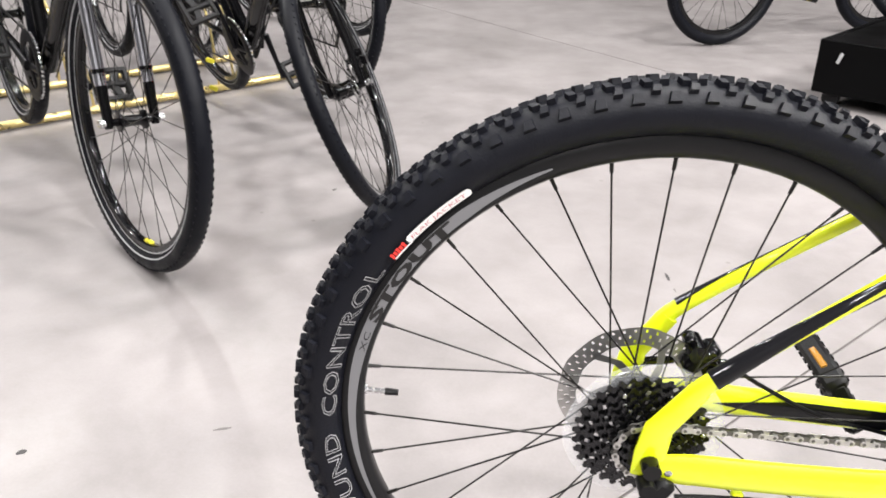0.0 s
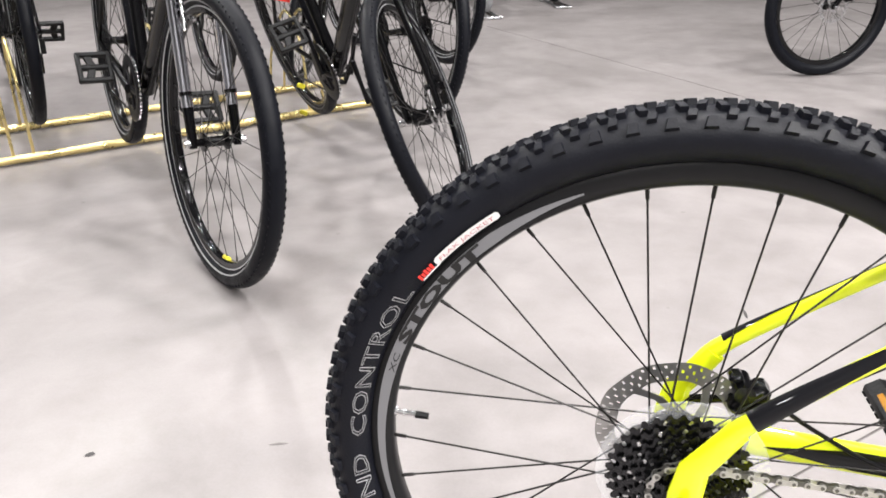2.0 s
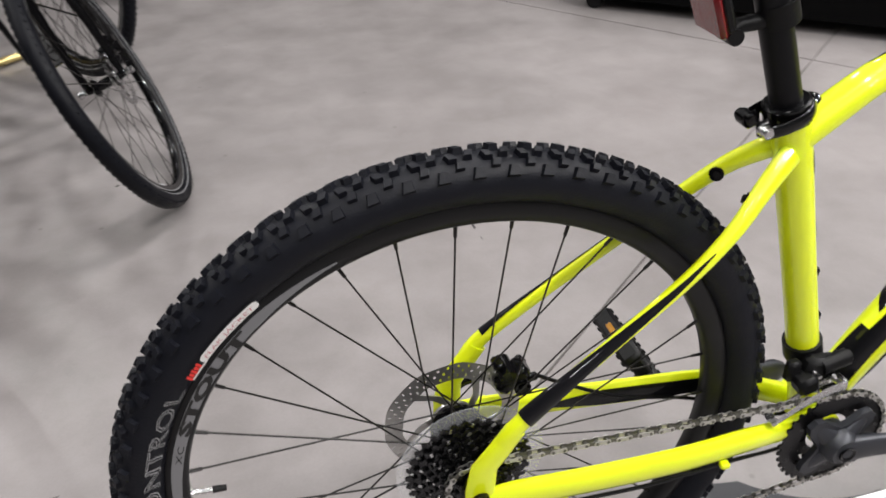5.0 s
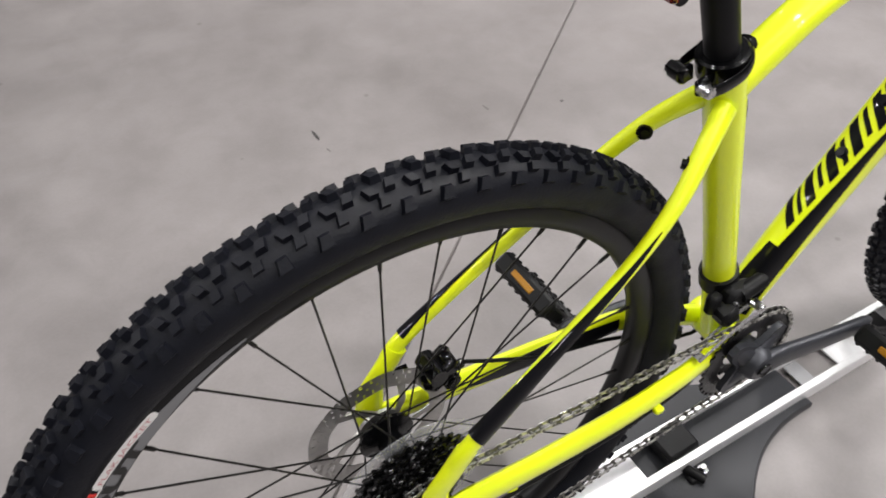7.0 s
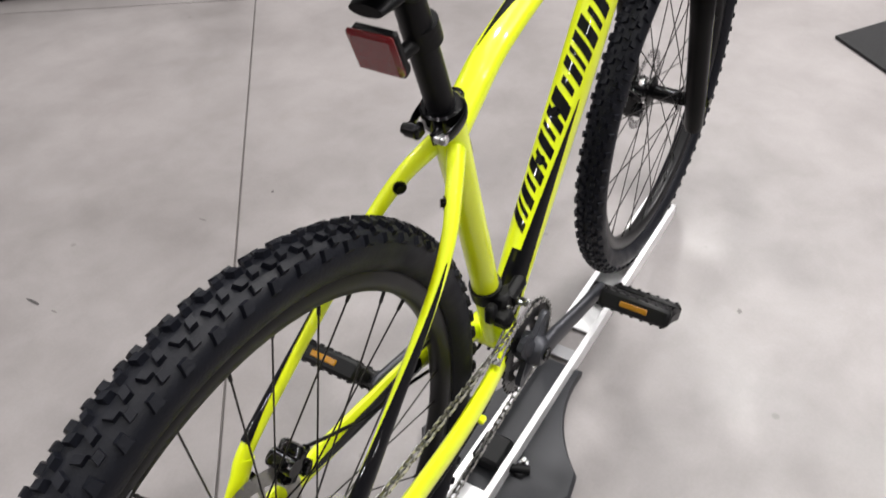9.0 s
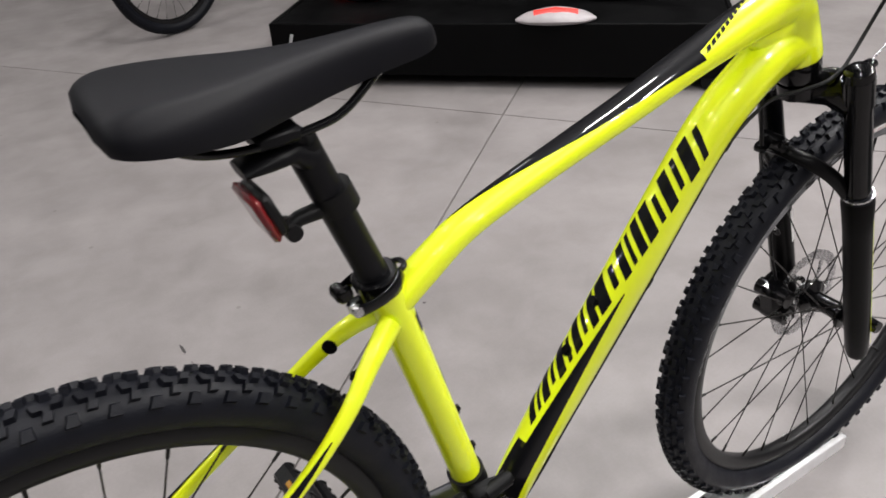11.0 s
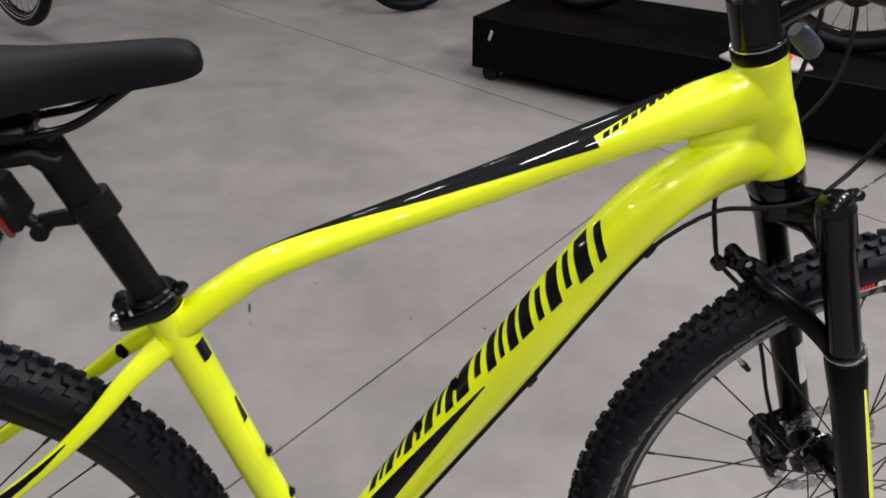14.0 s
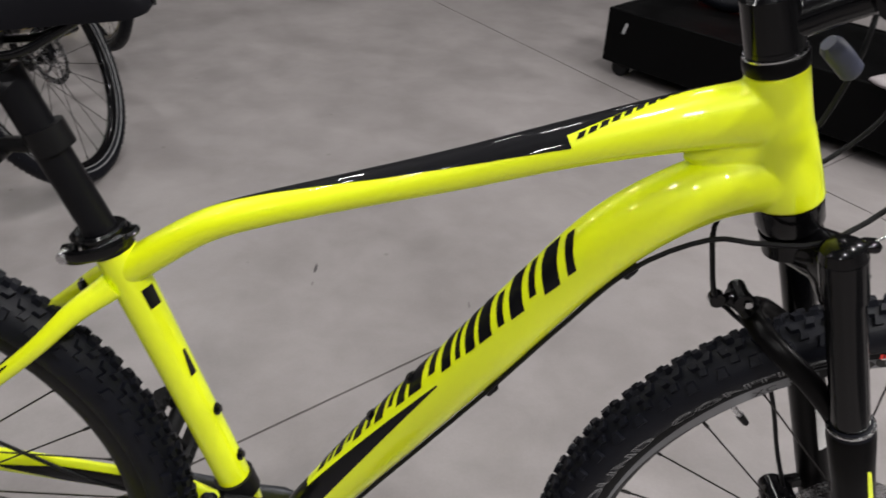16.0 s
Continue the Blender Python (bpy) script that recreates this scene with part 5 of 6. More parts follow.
rows = smooth_path([(0.93, 0.20, 1.06), (0.975, 0.14, 1.05), (0.985, 0.06, 0.98), (0.958, 0.036, 0.88), (0.900, 0.020, 0.815), (0.880, 0.002, 0.795), (0.886, 0.0, 0.755), (0.897, 0.002, 0.719),
                    (0.922, 0.018, 0.690), (0.965, 0.040, 0.640), (1.003, 0.043, 0.560), (1.030, 0.045, 0.480), tuple(q + Vector((-0.004, 0.000, 0.040)))], 80)
fpart("front_brake_hose", Shape().tube(rows, (0.0026, 0.0026), 8, (0, 0.3, 1)), PLASTIC, "black front brake hose")
# axle ends
fpart("front_axle", Shape().rod(AXL + Vector((0, -0.088, 0)), AXL + Vector((0, 0.09, 0)), 0.0045, 10).rod(AXL + Vector((0.010, -0.086, 0.0)), AXL + Vector((0.012, -0.070, 0.0)), 0.0095, 14)
      .rod(AXL + Vector((0, 0.070, 0)), AXL + Vector((0, 0.090, 0)), 0.0095, 14), BLACKG, "black quick release axle")
bpart("rear_axle", Shape().rod((0, -0.086, HUB), (0, 0.090, HUB), 0.0045, 10).rod((0, -0.088, HUB), (0, -0.071, HUB), 0.0095, 14).rod((0, 0.071, HUB), (0, 0.09, HUB), 0.0095, 14)
      .tube([(0, 0.086, HUB), (0.03, 0.094, HUB + 0.008), (0.060, 0.092, HUB + 0.012)], [(0.004, 0.007), (0.004, 0.006), (0.003, 0.005)], 10), BLACKG)
# headset, stem, bar
fpart("upper_headset_cup", Shape().tube([HT1 + UP * 0.0, HT1 + UP * 0.002, HT1 + UP * 0.011, HT1 + UP * 0.0125], [(0.0243, 0.0243), (0.0252, 0.0252), (0.0252, 0.0252), (0.0240, 0.0240)], 28), FORKB)
fpart("headset_ring", Shape().tube([HT1 + UP * 0.0125, HT1 + UP * 0.0138], [(0.0243, 0.0243)] * 2, 28), STEEL)
fpart("headset_spacer", Shape().tube([HT1 + UP * 0.0138, HT1 + UP * 0.019], [(0.0225, 0.0225)] * 2, 26), BLACKG)
S0 = HT1 + UP * 0.018
stm = Shape().tube([S0, S0 + UP * 0.040, S0 + UP * 0.044], [(0.0225, 0.0225), (0.0225, 0.0225), (0.018, 0.018)], 26)
BARC = S0 + UP * 0.022 + FWD * 0.085
stm.tube([S0 + UP * 0.017 + FWD * 0.008, S0 + UP * 0.019 + FWD * 0.04, BARC - FWD * 0.012], [(0.020, 0.017), (0.016, 0.0165), (0.019, 0.017)], 20)
stm.rod(BARC + Vector((0, -0.024, 0)), BARC + Vector((0, 0.024, 0)), 0.0215, 24)
fpart("stem", stm, BLACKG, "gloss black alloy stem")
bar = [tuple(BARC + Vector((dx, y, dz))) for y, dx, dz in ((-0.36, -0.06, 0.018), (-0.22, -0.025, 0.016), (-0.12, -0.004, 0.008), (-0.05, 0, 0), (0.05, 0, 0), (0.12, -0.004, 0.008), (0.22, -0.025, 0.016), (0.36, -0.06, 0.018))]
fpart("handlebar", Shape().tube([tuple(r) for r in smooth_path(bar, 40)], (0.0125, 0.0125), 16, (0, 0, 1)), SATIN, "black flat handlebar")
for sg in (-1, 1):
    a, b = BARC + Vector((-0.0275, sg * 0.23, 0.016)), BARC + Vector((-0.06, sg * 0.362, 0.018))
    fpart("grip", Shape().tube([a, a.lerp(b, 0.06), a.lerp(b, 0.94), b], [(0.0145, 0.0145), (0.0165, 0.0165), (0.0165, 0.0165), (0.0185, 0.0185)], 18, (0, 0, 1)), RUBBER, "black rubber grip")
    c = BARC + Vector((-0.020, sg * 0.185, 0.012))
    fpart("brake_lever", Shape().box(0.040, 0.045, 0.022, Matrix.Translation(c + Vector((0.022, 0, -0.008))), 0.008)
          .tube([c + Vector((0.04, 0, -0.012)), c + Vector((0.045, sg * 0.05, -0.02)), c + Vector((0.025, sg * 0.13, -0.022))], [(0.006, 0.005), (0.006, 0.005), (0.005, 0.005)], 10, (0, 0, 1))
          .rod(c + Vector((0.0, -0.012, 0)), c + Vector((0.0, 0.012, 0)), 0.0175, 16), BLACKG, "black hydraulic brake lever")
sv = [(0.936, 0.018, 0.955), (0.940, 0.019, 0.952), (0.952, 0.021, 0.942), (0.963, 0.023, 0.932), (0.966, 0.024, 0.930)]
fpart("cable_sleeve", Shape().tube(sv, [(0.006, 0.0065), (0.0088, 0.0098), (0.0090, 0.0102), (0.0088, 0.0098), (0.006, 0.0065)], 16, (0, 1, 0), True, None, 0.8), BLUISH, "pale blue-grey plastic sleeve on the cables")

# ---- low stand under the bicycle ----
stand = new("bicycle_stand")
tagged(stand, "low black moulded display stand with a bright aluminium rail", "bike stand")


def blade(cx, cy, corners, z0, z1, n=10):
    """A flat moulded star foot with hollow sides."""
    pts = []
    for (x0, y0), (x1, y1), hollow in corners:
        for i in range(n):
            u = i / n
            mx, my = (y1 - y0), -(x1 - x0)
            ln = math.hypot(mx, my)
            k = hollow * 4 * u * (1 - u)
            pts.append((x0 + (x1 - x0) * u + mx / ln * k, y0 + (y1 - y0) * u + my / ln * k))
    m = len(pts)
    ins = [(cx + (x - cx) * 0.965, cy + (y - cy) * 0.965) for x, y in pts]
    v = [(x, y, z0) for x, y in pts] + [(x, y, z1 - 0.006) for x, y in pts] + [(x, y, z1) for x, y in ins]
    f = [tuple(reversed(range(m))), tuple(2 * m + i for i in range(m))]
    for i in range(m):
        j = (i + 1) % m
        f += [(i, j, j + m, i + m), (i + m, j + m, j + 2 * m, i + 2 * m)]
    return Shape().add(v, f)


foot = [((0.700, -0.050), (0.488, -0.134), 0.027), ((0.488, -0.134), (0.443, -0.142), 0.0), ((0.443, -0.142), (0.225, -0.050), 0.012), ((0.225, -0.050), (0.225, 0.050), 0.0),
        ((0.225, 0.050), (0.443, 0.142), 0.012), ((0.443, 0.142), (0.488, 0.134), 0.0), ((0.488, 0.134), (0.700, 0.050), 0.027), ((0.700, 0.050), (0.700, -0.050), 0.0)]
part("foot_plate", blade(0.46, 0, foot, 0.0, 0.018), BASEP, stand, "dark grey moulded foot plate")
TILT = Matrix.Translation((0, 0, 0.0235)) @ Matrix.Rotation(radians(1.22), 4, "Y") @ Matrix.Translation((0, 0, -0.0235))
for y in (-0.035, 0.029):
    part("rail_flange", Shape().box(1.50, 0.005, 0.030, TILT @ Matrix.Translation((0.50, y, 0.037)), 0.001), ALU, stand, "bright aluminium rail flange")
    part("rail_lip", Shape().box(1.50, 0.012, 0.004, TILT @ Matrix.Translation((0.50, y + (0.003 if y < 0 else -0.003), 0.0535)), 0.001), ALU, stand)
for x0, x1 in ((-0.25, 0.06), (0.13, 0.385), (0.50, 0.64), (0.80, 1.25)):
    part("rail_floor", Shape().box(x1 - x0, 0.058, 0.004, TILT @ Matrix.Translation(((x0 + x1) / 2, -0.003, 0.0245)), 0.001), ALU, stand)
for x in (0.085, 0.44, 0.73):
    part("rail_web", Shape().box(0.030, 0.058, 0.003, TILT @ Matrix.Translation((x, -0.003, 0.0235)), 0.001), ALUD, stand)
part("clamp_block", Shape().box(0.060, 0.050, 0.026, Matrix.Translation((0.445, 0.0, 0.041)), 0.005), PLASTIC, stand, "black plastic clamp block")
part("clamp_bar", Shape().rod((0.436, -0.030, 0.028), (0.452, -0.066, 0.026), 0.0075, 14).box(0.030, 0.018, 0.008, Matrix.Translation((0.447, -0.052, 0.021)), 0.003), PLASTIC, stand, "short black clamp bar beside the rail")
part("clamp_bolt", Shape().rod((0.462, -0.050, 0.016), (0.462, -0.050, 0.032), 0.0045, 12).rod((0.462, -0.050, 0.020), (0.462, -0.050, 0.024), 0.008, 12), STEEL, stand)
part("rail_label", Shape().box(0.106, 0.030, 0.001, TILT @ Matrix.Translation((0.581, -0.012, 0.0276))), WHITE, stand, "white printed label on the rail")
part("rail_label_print", Shape().box(0.045, 0.016, 0.001, TILT @ Matrix.Translation((0.568, -0.012, 0.0286))), BLUISH, stand)
part("clamp_block", Shape().box(0.050, 0.060, 0.026, Matrix.Translation((0.905, 0.0, 0.018)), 0.006), PLASTIC, stand)

# ---- shop bicycles in the background ----


def plain_tyre(r, w):
    return Shape().lathe([(r - w + w * math.cos(radians(p)), w * 1.02 * math.sin(radians(p))) for p in range(-156, 157, 24)], 72)


def shop_wheel(name, r, w, tyre_mat, parent, m, spokes=28, stripe=None):
    ri = r - 2 * w - 0.004
    rim = part(name, Shape().lathe([(ri - 0.016, -0.006), (ri - 0.012, -0.011), (ri + 0.006, -0.012), (ri + 0.006, 0.012), (ri - 0.012, 0.011), (ri - 0.016, 0.006)], 72, None, True), BLACKG, parent, "", m)
    t = plain_tyre(r, w)
    part("tyre", t, tyre_mat, rim, "black road tyre")
    kn = Shape()
    nk = 110
    for i in range(nk):
        a = 2 * math.pi * i / nk
        for sg in (-1, 1):
            ph = radians(52)
            kn.box(0.003, 0.005, 0.007, Matrix.Rotation(-a, 4, "Y") @ Matrix.Translation((r - w + (w + 0.0004) * math.cos(ph), sg * (w * 1.02) * math.sin(ph), 0)) @ pose(0, 0, 0, 0, 0, sg * 52))
    tagged(part("tread", kn, tyre_mat, rim), kind="stuff")
    if stripe is not None:
        for sg in (-1, 1):
            part("rim_edge", Shape().lathe([(ri + 0.001, sg * 0.0134), (ri + 0.0045, sg * 0.0138)], 72), stripe, rim, "pale machined rim edge")
            part("reflective_stripe", Shape().lathe([(ri + 0.014, sg * (w * 0.88)), (ri + 0.0175, sg * (w * 0.96))], 72), stripe, rim, "pale reflective stripe on the tyre")
    meshes = []
    for sd in (-1, 1):
        for tw in (55, -55):
            s = Shape()
            s.rod((ri - 0.016, 0, 0), (0.02 * math.cos(radians(tw)), sd * 0.03, 0.02 * math.sin(radians(tw))), 0.0011, 5)
            s.rod((ri - 0.016, 0, 0), (ri - 0.028, sd * 0.001, 0), 0.0022, 5)
            meshes.append(s.mesh("spoke", SPOKE))
    for i in range(spokes):
        part("spoke", meshes[(i % 2) * 2 + (i // 2) % 2], SPOKE, rim, "", Matrix.Rotation(-2 * math.pi * i / spokes, 4, "Y"))
    part("hub", Shape().lathe([(0, -0.055), (0.008, -0.055), (0.010, -0.035), (0.023, -0.033), (0.023, -0.027), (0.013, -0.02), (0.013, 0.02), (0.023, 0.027), (0.023, 0.033), (0.010, 0.035), (0.008, 0.055), (0, 0.055)], 20),
         BLACKG, rim)
    return rim


def shop_bike(name, label, r=0.345, w=0.020, fork="suspension", tyre_mat=None, stripe=None, paint=None, steer=0.0, rotor=False, wheelbase=1.06, crank=(-0.165, 0.03)):
    """A city or trekking bicycle; its origin lies on the floor under the front axle, heading +x."""
    tyre_mat, paint = tyre_mat or SHOPR, paint or SHOPB
    b = new(name)
    tagged(b, label, "bicycle", "bicycles in the shop rack")
    hx = -wheelbase
    k = r / 0.345
    bb = Vector((hx + 0.42 * k, 0, r - 0.05 * k))
    up = Vector((-0.325, 0, 0.946))
    ax0 = Vector((-0.045, 0, r - 0.015))
    ht0, ht1 = ax0 + up * 0.43 * k, ax0 + up * 0.57 * k
    st1 = bb + Vector((-0.29, 0, 0.957)) * 0.50 * k
    turn = Matrix.Translation(ht0) @ Matrix.Rotation(radians(steer), 4, up) @ Matrix.Translation(-ht0)
    wf = shop_wheel("front_wheel", r, w, tyre_mat, b, turn @ Matrix.Translation((0, 0, r)), stripe=stripe)
    shop_wheel("rear_wheel", r, w, tyre_mat, b, Matrix.Translation((hx, 0, r)), stripe=stripe)
    if rotor:
        part("brake_rotor", rotor_shape(0.063, 0.080, 0.036), STEEL, wf, "steel brake rotor")
        cp = Vector((-0.062, 0.048, r + 0.050))
        part("brake_caliper", Shape().box(0.030, 0.032, 0.056, Matrix.Translation(cp) @ pose(0, 0, 0, 0, -30, 0), 0.007).rod(cp + Vector((0, 0.004, -0.012)), cp + Vector((0, 0.030, -0.012)), 0.012, 14)
             .rod(cp + Vector((0.004, 0.004, 0.016)), cp + Vector((0.004, 0.028, 0.016)), 0.010, 14), BLACKG, b, "black disc brake caliper", turn)
        hose = smooth_path([tuple(cp + Vector((0, 0.016, 0.028))), tuple(Vector((-0.075, 0.062, r)) + up * 0.16), tuple(Vector((-0.06, 0.060, r)) + up * 0.32), tuple(ht0 + Vector((0.05, 0.05, 0.10))), tuple(ht1 + Vector((0.10, 0.10, 0.12)))], 24)
        part("brake_hose", Shape().tube(hose, (0.0026, 0.0026), 6, (0, 1, 0)), PLASTIC, b, "", turn)
    for nm, a, c, ra in (("top_tube", st1 - Vector((0, 0, 0.03)), ht1 - up * 0.03, (0.019, 0.022)), ("down_tube", bb, ht0 + up * 0.03, (0.025, 0.032)), ("seat_tube", bb, st1, (0.0195, 0.0195)),
                         ("head_tube", ht0, ht1, (0.020, 0.020))):
        part(nm, Shape().tube([a, a.lerp(c, 0.5), c], ra, 14), paint, b)
    for sg in (-1, 1):
        part("chain_stay", Shape().tube([(hx, sg * 0.062, r), (hx + 0.1, sg * 0.058, r - 0.015), (bb.x - 0.06, sg * 0.04, bb.z + 0.01), (bb.x, sg * 0.025, bb.z)], (0.008, 0.011), 10), paint, b)
        part("seat_stay", Shape().tube([(hx, sg * 0.062, r), (hx + 0.12, sg * 0.056, r + 0.17), (st1.x - 0.01, sg * 0.022, st1.z - 0.06)], (0.007, 0.008), 10), paint, b)
    for sg in (-1, 1):
        o = Vector((0, sg * (0.056 if fork == "suspension" else 0.05), 0))
        axle = Vector((0, 0, r))
        if fork == "suspension":
            part("lower_leg", Shape().tube([axle + o - up * 0.014, axle + o, axle + o + up * 0.105 * k, axle + o + up * 0.115 * k], [(0.009, 0.011), (0.011, 0.013), (0.0145, 0.0145), (0.0160, 0.0160)], 14), paint, b, "", turn)
            part("stanchion", Shape().tube([axle + o + up * 0.08 * k, axle + o + up * 0.42 * k], (0.0145, 0.0145), 16), CHROME, b, "polished chrome fork stanchion", turn)
        else:
            part("fork_blade", Shape().tube([axle + o, axle + o + up * 0.12 * k - Vector((0.02, 0, 0)), ht0 + o * 0.7 - up * 0.04], [(0.009, 0.010), (0.012, 0.015), (0.013, 0.018)], 12), paint, b, "", turn)
    part("fork_crown", Shape().tube([Vector((0, -0.062, 0)) + ht0 - up * 0.02 + Vector((0.03, 0, 0.0)), ht0 - up * 0.008 + Vector((0.012, 0, 0)), Vector((0, 0.062, 0)) + ht0 - up * 0.02 + Vector((0.03, 0, 0.0))],
                                     [(0.018, 0.018), (0.022, 0.022), (0.018, 0.018)], 12, (0, 0, 1)), paint, b, "", turn)
    part("axle", Shape().rod((0, -0.075, r), (0, 0.075, r), 0.006, 8).rod((0, -0.078, r), (0, -0.062, r), 0.0095, 10).rod((0, 0.062, r), (0, 0.078, r), 0.0095, 10), STEEL, b, "", turn)
    if fork == "suspension":
        bv = Shape()
        for sg in (-1, 1):
            c = Vector((0.03, sg * 0.045, r)) + up * (r - 2 * w - 0.02)
            bv.tube([c - up * 0.03, c + up * 0.07], [(0.006, 0.008), (0.005, 0.006)], 8)
            bv.box(0.045, 0.010, 0.010, Matrix.Translation(c + Vector((0, -sg * 0.020, 0.0))), 0.002)
        part("rim_brake", bv, STEEL, b, "silver rim brake", turn)
    for dy, deg in ((-0.012, 0.03), (0.012, 0.05)):
        rows = smooth_path([tuple(bb + Vector((0.02, dy, -0.036))), tuple(bb.lerp(ht0, 0.35) + Vector((0.012, dy, -0.040))), tuple(bb.lerp(ht0, 0.8) + Vector((0.015, dy * 1.4, -0.036))),
                            tuple(ht0 + Vector((0.055, dy * 3, 0.03))), tuple(ht1 + Vector((0.12, dy * 9, 0.06 + deg)))], 22)
        part("gear_cable", Shape().tube(rows, (0.0024, 0.0024), 6, (0, 1, 0)), PLASTIC, b)
    sp = st1 + Vector((-0.29, 0, 0.957)) * 0.16
    part("seat_post", Shape().rod(st1, sp, 0.0135, 12), SATIN, b)
    part("saddle", Shape().tube([sp + Vector((0.15, 0, 0.03)), sp + Vector((0.05, 0, 0.035)), sp + Vector((-0.05, 0, 0.04)), sp + Vector((-0.12, 0, 0.045))], [(0.018, 0.012), (0.030, 0.018), (0.072, 0.022), (0.078, 0.018)], 14), SADDLE, b)
    stc = ht1 + up * 0.06
    part("stem", Shape().tube([ht1, stc, stc + Vector((0.08, 0, 0.02))], (0.016, 0.016), 12), SATIN, b, "", turn)
    bc = stc + Vector((0.08, 0, 0.02))
    part("handlebar", Shape().tube([bc + Vector((-0.08, -0.31, 0.03)), bc + Vector((-0.02, -0.16, 0.02)), bc, bc + Vector((-0.02, 0.16, 0.02)), bc + Vector((-0.08, 0.31, 0.03))], (0.012, 0.012), 10, (0, 0, 1)), SATIN, b, "", turn)
    cm = Matrix.Translation(bb)
    crk = part("crankset", gear(Shape(), 0.098, 46, -0.045, 0.004, 0.0045, 0.80), DARKST, b, "dark steel chainring and cranks", cm)
    part("chain_guard", Shape().lathe([(0.070, -0.051), (0.104, -0.0525), (0.106, -0.051), (0.104, -0.0495), (0.070, -0.0485)], 48, None, True), PLASTIC, crk, "black plastic chain guard disc")
    gear(g2 := Shape(), 0.060, 30, -0.038, 0.003)
    part("small_chainring", g2, DARKST, crk)
    for i in range(5):
        a = 2 * math.pi * i / 5
        part("spider_arm", Shape().tube([(0, -0.052, 0), (0.076 * math.cos(a), -0.047, 0.076 * math.sin(a))], [(0.006, 0.014), (0.004, 0.008)], 8), SATIN, crk)
    links = Shape()
    for i in range(46):
        a = 2 * math.pi * (i + 0.5) / 46
        if math.cos(a) > -0.55:
            links.box(0.0085, 0.0075, 0.0050, Matrix.Rotation(-a, 4, "Y") @ Matrix.Translation((0.0985, -0.043, 0)) @ pose(0, 0, 0, 0, 90, 0), 0.001)
    tagged(part("chain_links", links, STEEL, crk, "bright chain links on the ring"), kind="stuff")
    ex, ez = crank
    for sg, e in ((-1, Vector((ex, -0.066, ez))), (1, Vector((-ex, 0.066, -ez)))):
        part("crank_arm", Shape().tube([(0, sg * 0.060, 0), (e.x * 0.5, sg * 0.063, e.z * 0.5), (e.x, sg * 0.066, e.z)], [(0.010, 0.017), (0.008, 0.013), (0.008, 0.013)], 12), SATIN, crk)
        tilt = Matrix.Translation(e + Vector((0, sg * 0.062, 0))) @ pose(0, 0, 0, 0, 52, 0)
        pd = Shape()
        for dx in (-0.044, 0.044):
            pd.box(0.015, 0.104, 0.022, tilt @ Matrix.Translation((dx, 0, 0)), 0.003)
        for dy in (-0.046, 0.046):
            pd.box(0.098, 0.015, 0.022, tilt @ Matrix.Translation((0, dy, 0)), 0.003)
        for dx in (-0.020, 0.020):
            pd.box(0.042, 0.024, 0.014, tilt @ Matrix.Translation((dx, 0.012 * sg, 0)) @ pose(0, 0, 0, 0, 0, sg * dx * 900), 0.003)
        pd.rod(tilt @ Vector((0, -0.050, 0)), tilt @ Vector((0, 0.048, 0)), 0.011, 12)
        part("pedal", pd, PLASTIC, crk, "open black plastic cage pedal")
        for dx in (-0.050, 0.050) if sg > 0 else ():
            part("pedal_reflector", Shape().box(0.003, 0.040, 0.012, tilt @ Matrix.Translation((dx, 0, 0)), 0.001), CLIPY, crk, "small yellow pedal reflector")
    cs = Shape()
    for i, t in enumerate((28, 24, 20, 16, 12)):
        gear(cs, 0.002 + t * 0.00204, t, -0.036 - 0.0045 * i, 0.002)
    part("cassette", cs, DARKST, b, "", Matrix.Translation((hx, 0, r)))
    rd = Shape().box(0.02, 0.02, 0.06, Matrix.Translation((hx + 0.015, -0.065, r - 0.06)), 0.004)
    rd.box(0.016, 0.008, 0.09, Matrix.Translation((hx + 0.035, -0.055, r - 0.13)) @ pose(0, 0, 0, 0, -20, 0), 0.003)
    part("rear_derailleur", rd, PLASTIC, b)
    ch = Shape().tube([(hx, -0.044, r + 0.05), (bb.x, -0.044, bb.z + 0.088)], (0.003, 0.004), 6).tube([(hx + 0.04, -0.05, r - 0.17), (bb.x, -0.044, bb.z - 0.088)], (0.003, 0.004), 6)
    part("chain", ch, DARKST, b)
    return b


def stood(x, y, head, lean=0.0, z=0.0):
    return Matrix.Translation((x, y, z)) @ Matrix.Rotation(radians(head), 4, "Z") @ Matrix.Rotation(radians(lean), 4, "X")


def held(axle, head, lean, pitch, steer=0.0, r=0.345):
    """The pose of a shop bicycle whose front axle is at that place; pitch: degrees by which its tail is raised."""
    up = Vector((-0.325, 0, 0.946))
    ht0 = Vector((-0.045, 0, r - 0.015)) + up * 0.43 * r / 0.345
    local = Matrix.Translation(ht0) @ Matrix.Rotation(radians(steer), 4, up) @ Vector((-ht0.x, 0, r - ht0.z))
    turn = Matrix.Rotation(radians(head), 4, "Z") @ Matrix.Rotation(radians(lean), 4, "X") @ Matrix.Rotation(radians(pitch), 4, "Y")
    return Matrix.Translation(Vector(axle) - turn @ local) @ turn


